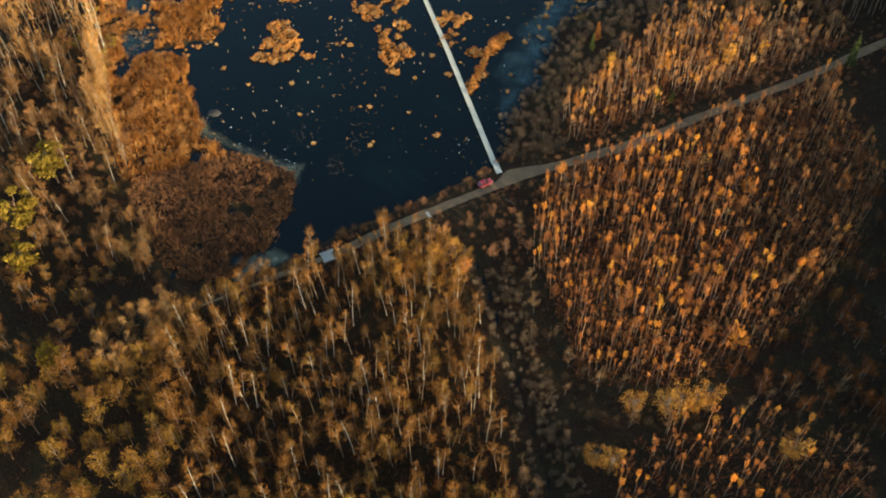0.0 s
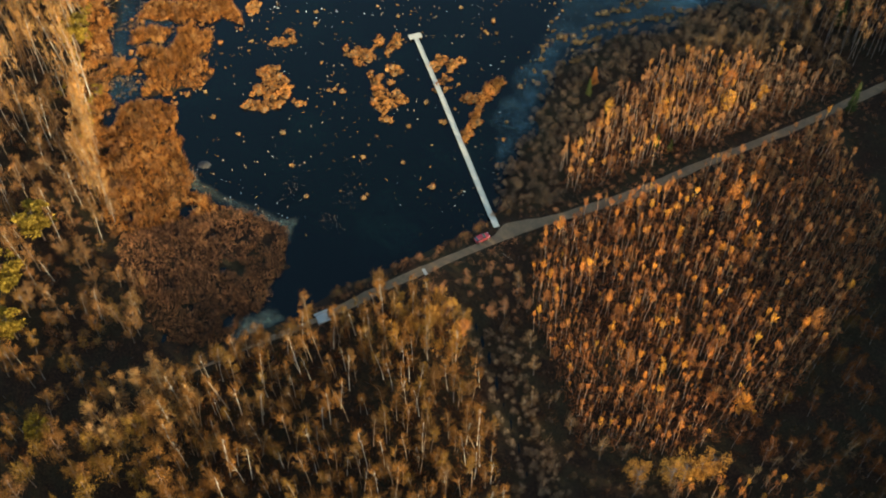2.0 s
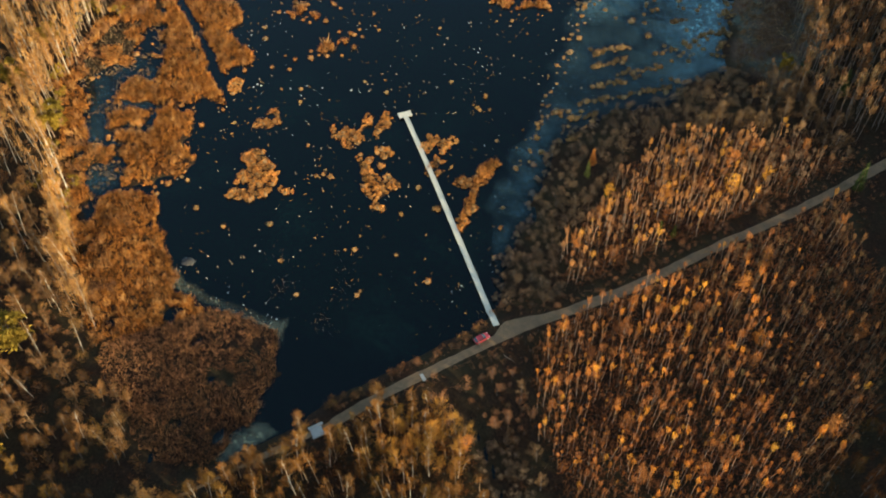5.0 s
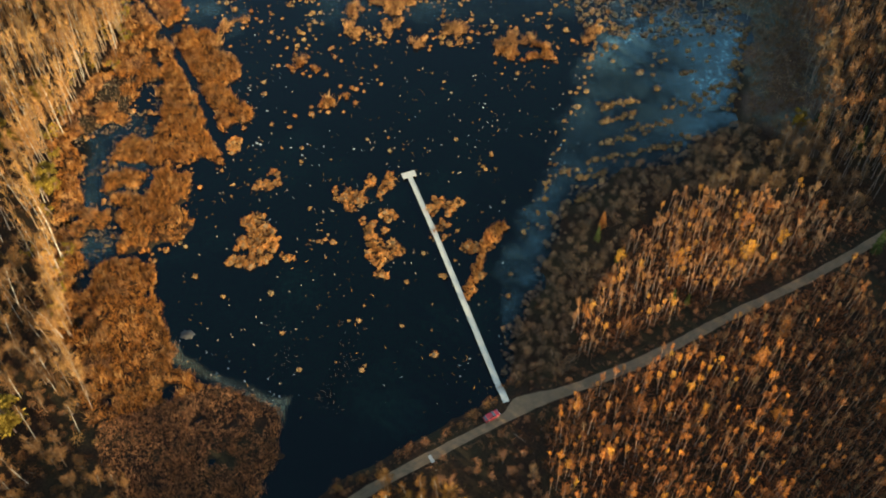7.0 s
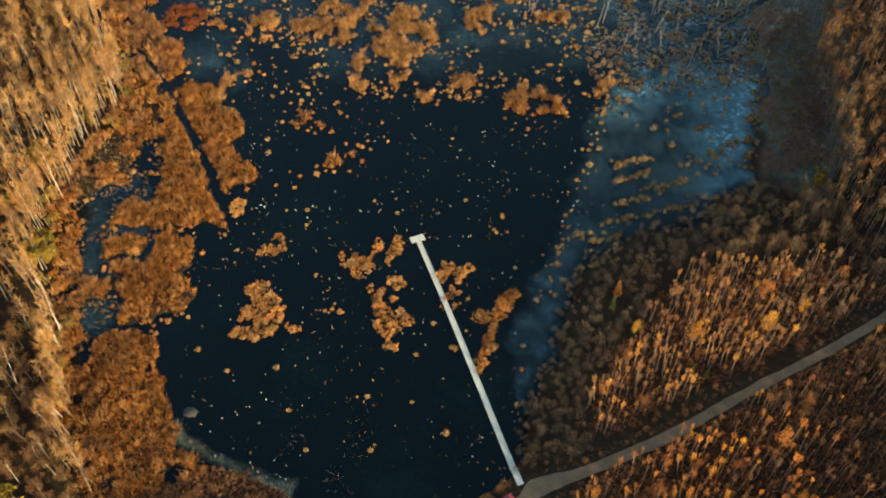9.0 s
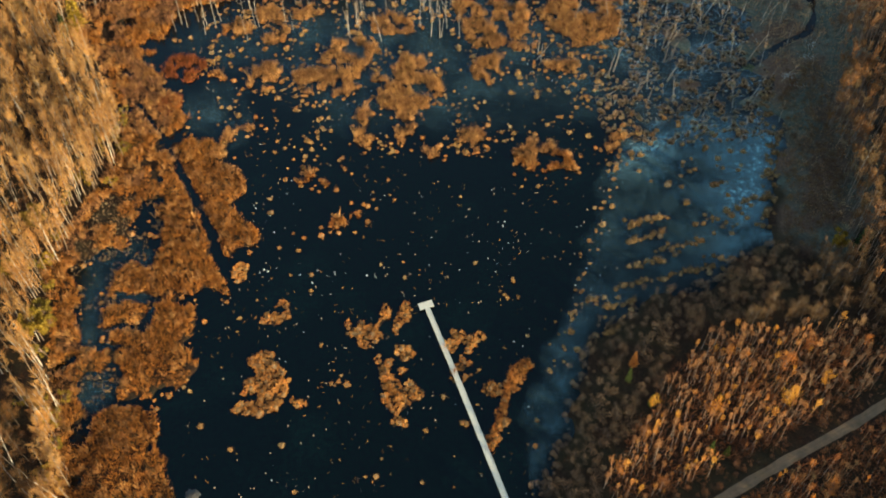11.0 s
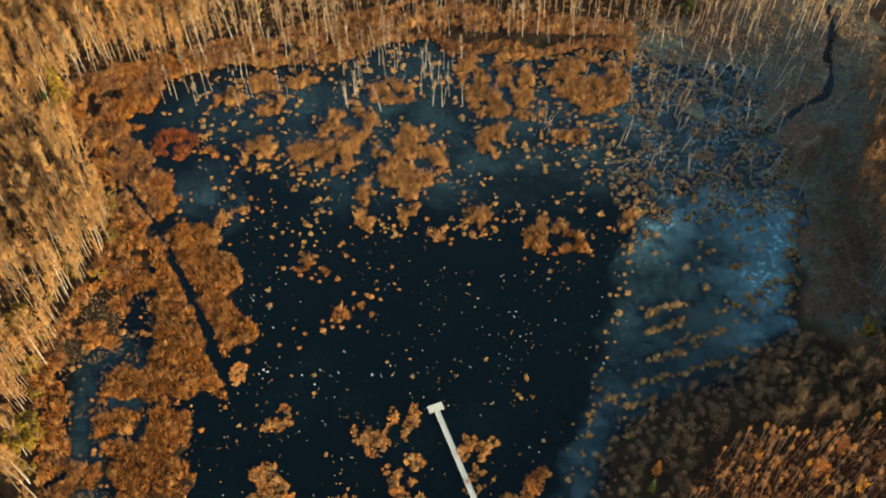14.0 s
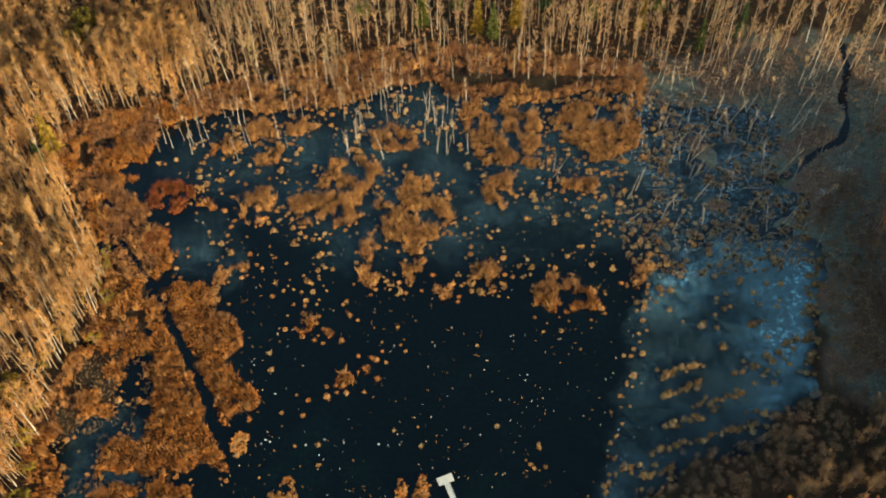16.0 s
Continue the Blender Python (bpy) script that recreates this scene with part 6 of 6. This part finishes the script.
mounds = marsh[wet][:760]
sow("marsh_tussocks", CLUMP, mounds, [EARTH, HEATH], "low straw grass darkened for shade tussocks crowding the marsh", "marsh", (0.35, 1.0), 0.0, 0.0, heights=flat(mounds))
sow("marsh_heath", LOW, marsh[~wet][:700], [EARTH, HEATH], "low brown heath on the wet marsh", "marsh", (0.3, 0.75), 0.0, 0.1, heights=flat(marsh[~wet][:700]))
frosty = marsh[~wet][700:1150]
sow("frosted_sedge", TUFT[:3], frosty, [FROST, FROST], "frost whitened sedge in the marsh", "sedge", (0.15, 0.4), 0.05, 0.0, heights=flat(frosty))
mire = spread_over([(82, 236), (94, 228), (112, 290), (124, 330), (60, 326), (80, 312), (89, 300), (88, 282), (82, 266)], 0.85, 0.9, test=lambda x, y: (depth_in(BASIN, x, y) < 0.2) & (along(STREAM, x, y) > 0.9))
sow("mire_sedge", TUFT, mire, [HEATH, HEATH], "rusty straw grass darkened for shade and heath on the mire beside the stream", "sedge", (0.25, 0.6), 0.06)
shrubs = mire[(rng.uniform(size=len(mire)) < 0.3) & (wobble(mire[:, 0], mire[:, 1], 6.0, 151) > -0.1)]
sow("mire_heath", LOW, shrubs, [GREY_BARK, HEATH], "low brown shrubs on the mire", "heath", (0.4, 1.3))
spots = np.vstack([np.c_[rng.normal(size=70) * r * 0.7 + cx, rng.normal(size=70) * r * 0.5 + cy] for cx, cy, r in ((98.7, 286.5, 1.9), (94.2, 276.0, 1.6), (91.8, 279.4, 1.5), (69, 283, 1.6), (101, 291, 1.4))])
spots = spots[along(STREAM, spots[:, 0], spots[:, 1]) > 1.5]
sow("frosted_grass", TUFT[:3], spots, [FROST, FROST], "frost whitened grass in hollows of the mire", "grass", (0.15, 0.35), 0.08)
green = np.c_[rng.normal(size=60) * 1.0 + 82.3, rng.normal(size=60) * 0.8 + 283.2]
sow("green_sedge", TUFT, green, [LIME, LIME], "pale green sedge choking the stream", "sedge", (0.25, 0.5), 0.05, heights=np.maximum(ground_height(green[:, 0], green[:, 1]), 0.0))
thin = spread_over([(44, 276), (86, 262), (112, 296), (118, 330), (60, 324), (46, 312)], 5.0, 0.5, test=lambda x, y: along(STREAM, x, y) > 1.5)
sow("marsh_trees", WISP, thin, [BIRCH_BARK, DUSTY], "thin half dead birches scattered over the marsh", "trees", (0.5, 1.0), 0.18)
grey = spread_over([(92, 222), (100, 214), (112, 262), (118, 300), (104, 288), (97, 258)], 4.2, 0.8, ragged=2.0)
sow("mire_birches", FAN + THIN, grey, [GREY_BARK, TAWNY], "small grey brown bushy birches on the mire", "trees", (0.5, 0.95), 0.06)
scrub = spread_over([(90, 226), (96, 215), (150, 250), (150, 330), (108, 318), (100, 262)], 2.6, 0.8, test=lambda x, y: (depth_in(BASIN, x, y) < 0) & (along(STREAM, x, y) > 3))
sow("scrub", BUSH[:2] + LOW, scrub, [GREY_BARK, HEATH], "brown leafless scrub east of the lake", "scrub", (0.5, 1.0))


def floating_bits():
    """Twigs and dead stalks lying on the water."""
    p = Plant()
    for n, x0, x1, y0, y1 in ((260, -58, 14, 150, 215), (380, -50, 40, 205, 290)):
        q = scatter(n * 3, x0, x1, y0, y1, 9, 0.15, 111)[:n]
        t = rng.uniform(0, np.pi, len(q))
        p.slivers(np.c_[q, np.full(len(q), 0.03)], unit(np.c_[np.cos(t), np.sin(t), rng.uniform(0.02, 0.4, len(q))]), rng.uniform(0.2, 0.9, len(q)), 0.11)
    v, f, m = p.arrays()
    tagged(new("floating_twigs", fast_mesh("floating_twigs", v, f, [STRAW, STRAW], m)), "pale dead stalks and twigs lying on the water", "twigs", kind="stuff")
    g = Plant()
    for cx, cy, n in ((-34.2, 162.6, 34), (-21.5, 161.4, 40), (-24.9, 153.5, 36), (-33.4, 165.3, 22), (-36, 171.5, 16), (-20.6, 168.5, 18)):
        q = np.array([cx, cy]) + rng.normal(size=(n, 2)) * (1.5, 2.0)
        t = rng.uniform(0, np.pi, n)
        g.slivers(np.c_[q, np.full(n, 0.02)], unit(np.c_[np.cos(t), np.sin(t), rng.uniform(0.02, 0.6, n)]), rng.uniform(0.2, 0.9, n), 0.04)
    v, f, m = g.arrays()
    tagged(new("drowned_twigs", fast_mesh("drowned_twigs", v, f, [DEAD_WOOD, DEAD_WOOD], m)), "grey drowned brushwood breaking the water surface", "twigs", kind="stuff")


floating_bits()


def stump_mesh(r, h):
    bm = bmesh.new()
    bmesh.ops.create_cone(bm, cap_ends=True, segments=9, radius1=r * 1.25, radius2=r * 0.9, depth=h + 0.4, matrix=Matrix.Translation((0, 0, (h - 0.4) / 2)))
    for v in bm.verts:
        v.co.x += rng.normal() * r * 0.12
        v.co.z += rng.normal() * r * 0.2 if v.co.z > 0 else 0
    me = bpy.data.meshes.new("tree_stump")
    bm.to_mesh(me)
    bm.free()
    me.materials.append(DEAD_WOOD)
    return me


STUMPS = [stump_mesh(rng.uniform(0.06, 0.14), rng.uniform(0.2, 0.6)) for _ in range(5)]
for x, y in scatter(420, -62, 40, 152, 285, 18, -0.1, 95)[:170]:
    ob = tagged(new("tree_stump", STUMPS[rng.integers(0, 5)]), "pale weathered stump standing out of the water", "stump", "stumps in the lake")
    ob.matrix_basis = pose(x, y, 0, 0, 0, rng.uniform(0, 360))


def trunk_mesh(h):
    p = Plant()
    b = rng.normal(size=2) * 0.25
    k = np.linspace(0, 1, 4)
    p.stem([(b[0] * s * s, b[1] * s * s, h * s - 0.4) for s in k], 0.085 * (1.1 - k) + 0.015, 6)
    for s in rng.uniform(0.4, 0.95, 7):
        t = rng.uniform(0, 2 * np.pi)
        a = np.array([b[0] * s * s, b[1] * s * s, h * s - 0.4])
        p.stem([a, a + np.array([math.cos(t), math.sin(t), 0.7]) * rng.uniform(0.3, 0.8)], [0.03, 0.008], 3)
    v, f, m = p.arrays()
    return fast_mesh("dead_tree", v, f, [DEAD_WOOD])


DEAD = [trunk_mesh(rng.uniform(6, 11)) for _ in range(6)]
SNAGS = [(51.5, 307.7), (55.8, 303.3), (58.3, 306), (62.6, 311), (71.4, 306.8), (71.9, 300), (79.7, 314.6), (80, 308), (80.7, 297), (87.6, 307.7), (89, 306), (91, 307.4), (44.6, 283), (46.3, 284.5), (50.7, 275.4), (53.6, 279.4), (60.7, 292.4), (60.2, 287), (62.5, 294), (62, 287.6),
         (59.7, 279.7), (66.6, 267), (72.3, 276), (78.5, 286), (80, 287), (83, 286.6), (79.3, 271), (81, 271.7), (94.3, 291), (74.2, 257.5), (91.8, 300), (96.8, 309.5), (52.5, 271), (27, 292.7), (27.3, 289), (38.4, 305), (74, 318), (69, 312.5)]
drowned = np.vstack([scatter(160, -72, -30, 302, 330, 12, -0.3, 97)[:26], scatter(200, -26, 12, 300, 336, 10, -0.4, 98)[:44]])
plant_single("birch_tree", WISP, drowned, [BIRCH_BARK, DUSTY], "thin bare tree standing in the flooded lake margin", "tree", "trees in the flooded margin", (0.6, 1.1), 0.04, sink=0.4, heights=np.zeros(len(drowned)))
snags = np.array(SNAGS)
for x, y in snags:
    ob = tagged(new("dead_tree", DEAD[rng.integers(0, 6)]), "dead bare birch trunk standing in the water", "dead tree", "dead trunks in the marsh")
    tip = 14 if x > 30 else 3
    ob.matrix_basis = pose(x, y, 0, rng.normal() * 4, rng.uniform(0.2, 1.0) * tip, rng.uniform(-20, 20)) @ Matrix.Scale(rng.uniform(0.7, 1.2), 4)
for i in range(11):
    x, y = rng.uniform(25, 78), rng.uniform(268, 312)
    ob = tagged(new("fallen_log", DEAD[rng.integers(0, 6)]), "fallen grey log lying in the marsh", "log", "fallen logs in the marsh")
    ob.matrix_basis = pose(x, y, 0.08, 0, 88, rng.uniform(-25, 60)) @ Matrix.Scale(rng.uniform(0.5, 0.8), 4)


ob = tagged(new("fallen_log", DEAD[1]), "pale fallen birch log lying below the dam", "log", "fallen logs")
ob.matrix_basis = pose(11.2, 145.4, 0.6, 0, 84, -48) @ Matrix.Scale(0.55, 4)


def brush_mound():
    """A low pale mound ringed by frost in the open water."""
    p = Plant()
    v, f = [], []
    for r in range(6):
        q = 1 - r / 5.5
        for i in range(20):
            a = 2 * math.pi * i / 20
            k = q * (1 + 0.10 * rng.normal())
            v.append((1.75 * k * math.cos(a), 1.45 * k * math.sin(a), -0.15 + 0.5 * (1 - q * q) + 0.04 * rng.normal()))
    for r in range(5):
        for i in range(20):
            a, b = r * 20 + i, r * 20 + (i + 1) % 20
            f += [(a, b, b + 20), (a, b + 20, a + 20)]
    f += [(100, 100 + i, 101 + i) for i in range(1, 19)]
    which = np.array([0 if i < 40 else 1 for i in range(len(f))])
    me = fast_mesh("brush_mound", np.array(v), np.array(f), [plain_mat("frosted brushwood", (0.075, 0.08, 0.075), 0.9, wear=0.8, grain=2.5), plain_mat("brown brushwood", (0.05, 0.04, 0.03), 0.9, wear=0.8, grain=2.5)], which, smooth=True)
    tagged(new("brush_mound", me), "low frosted grey brushwood mound in open water", "mound").location = (-55.2, 171.2, 0)


brush_mound()
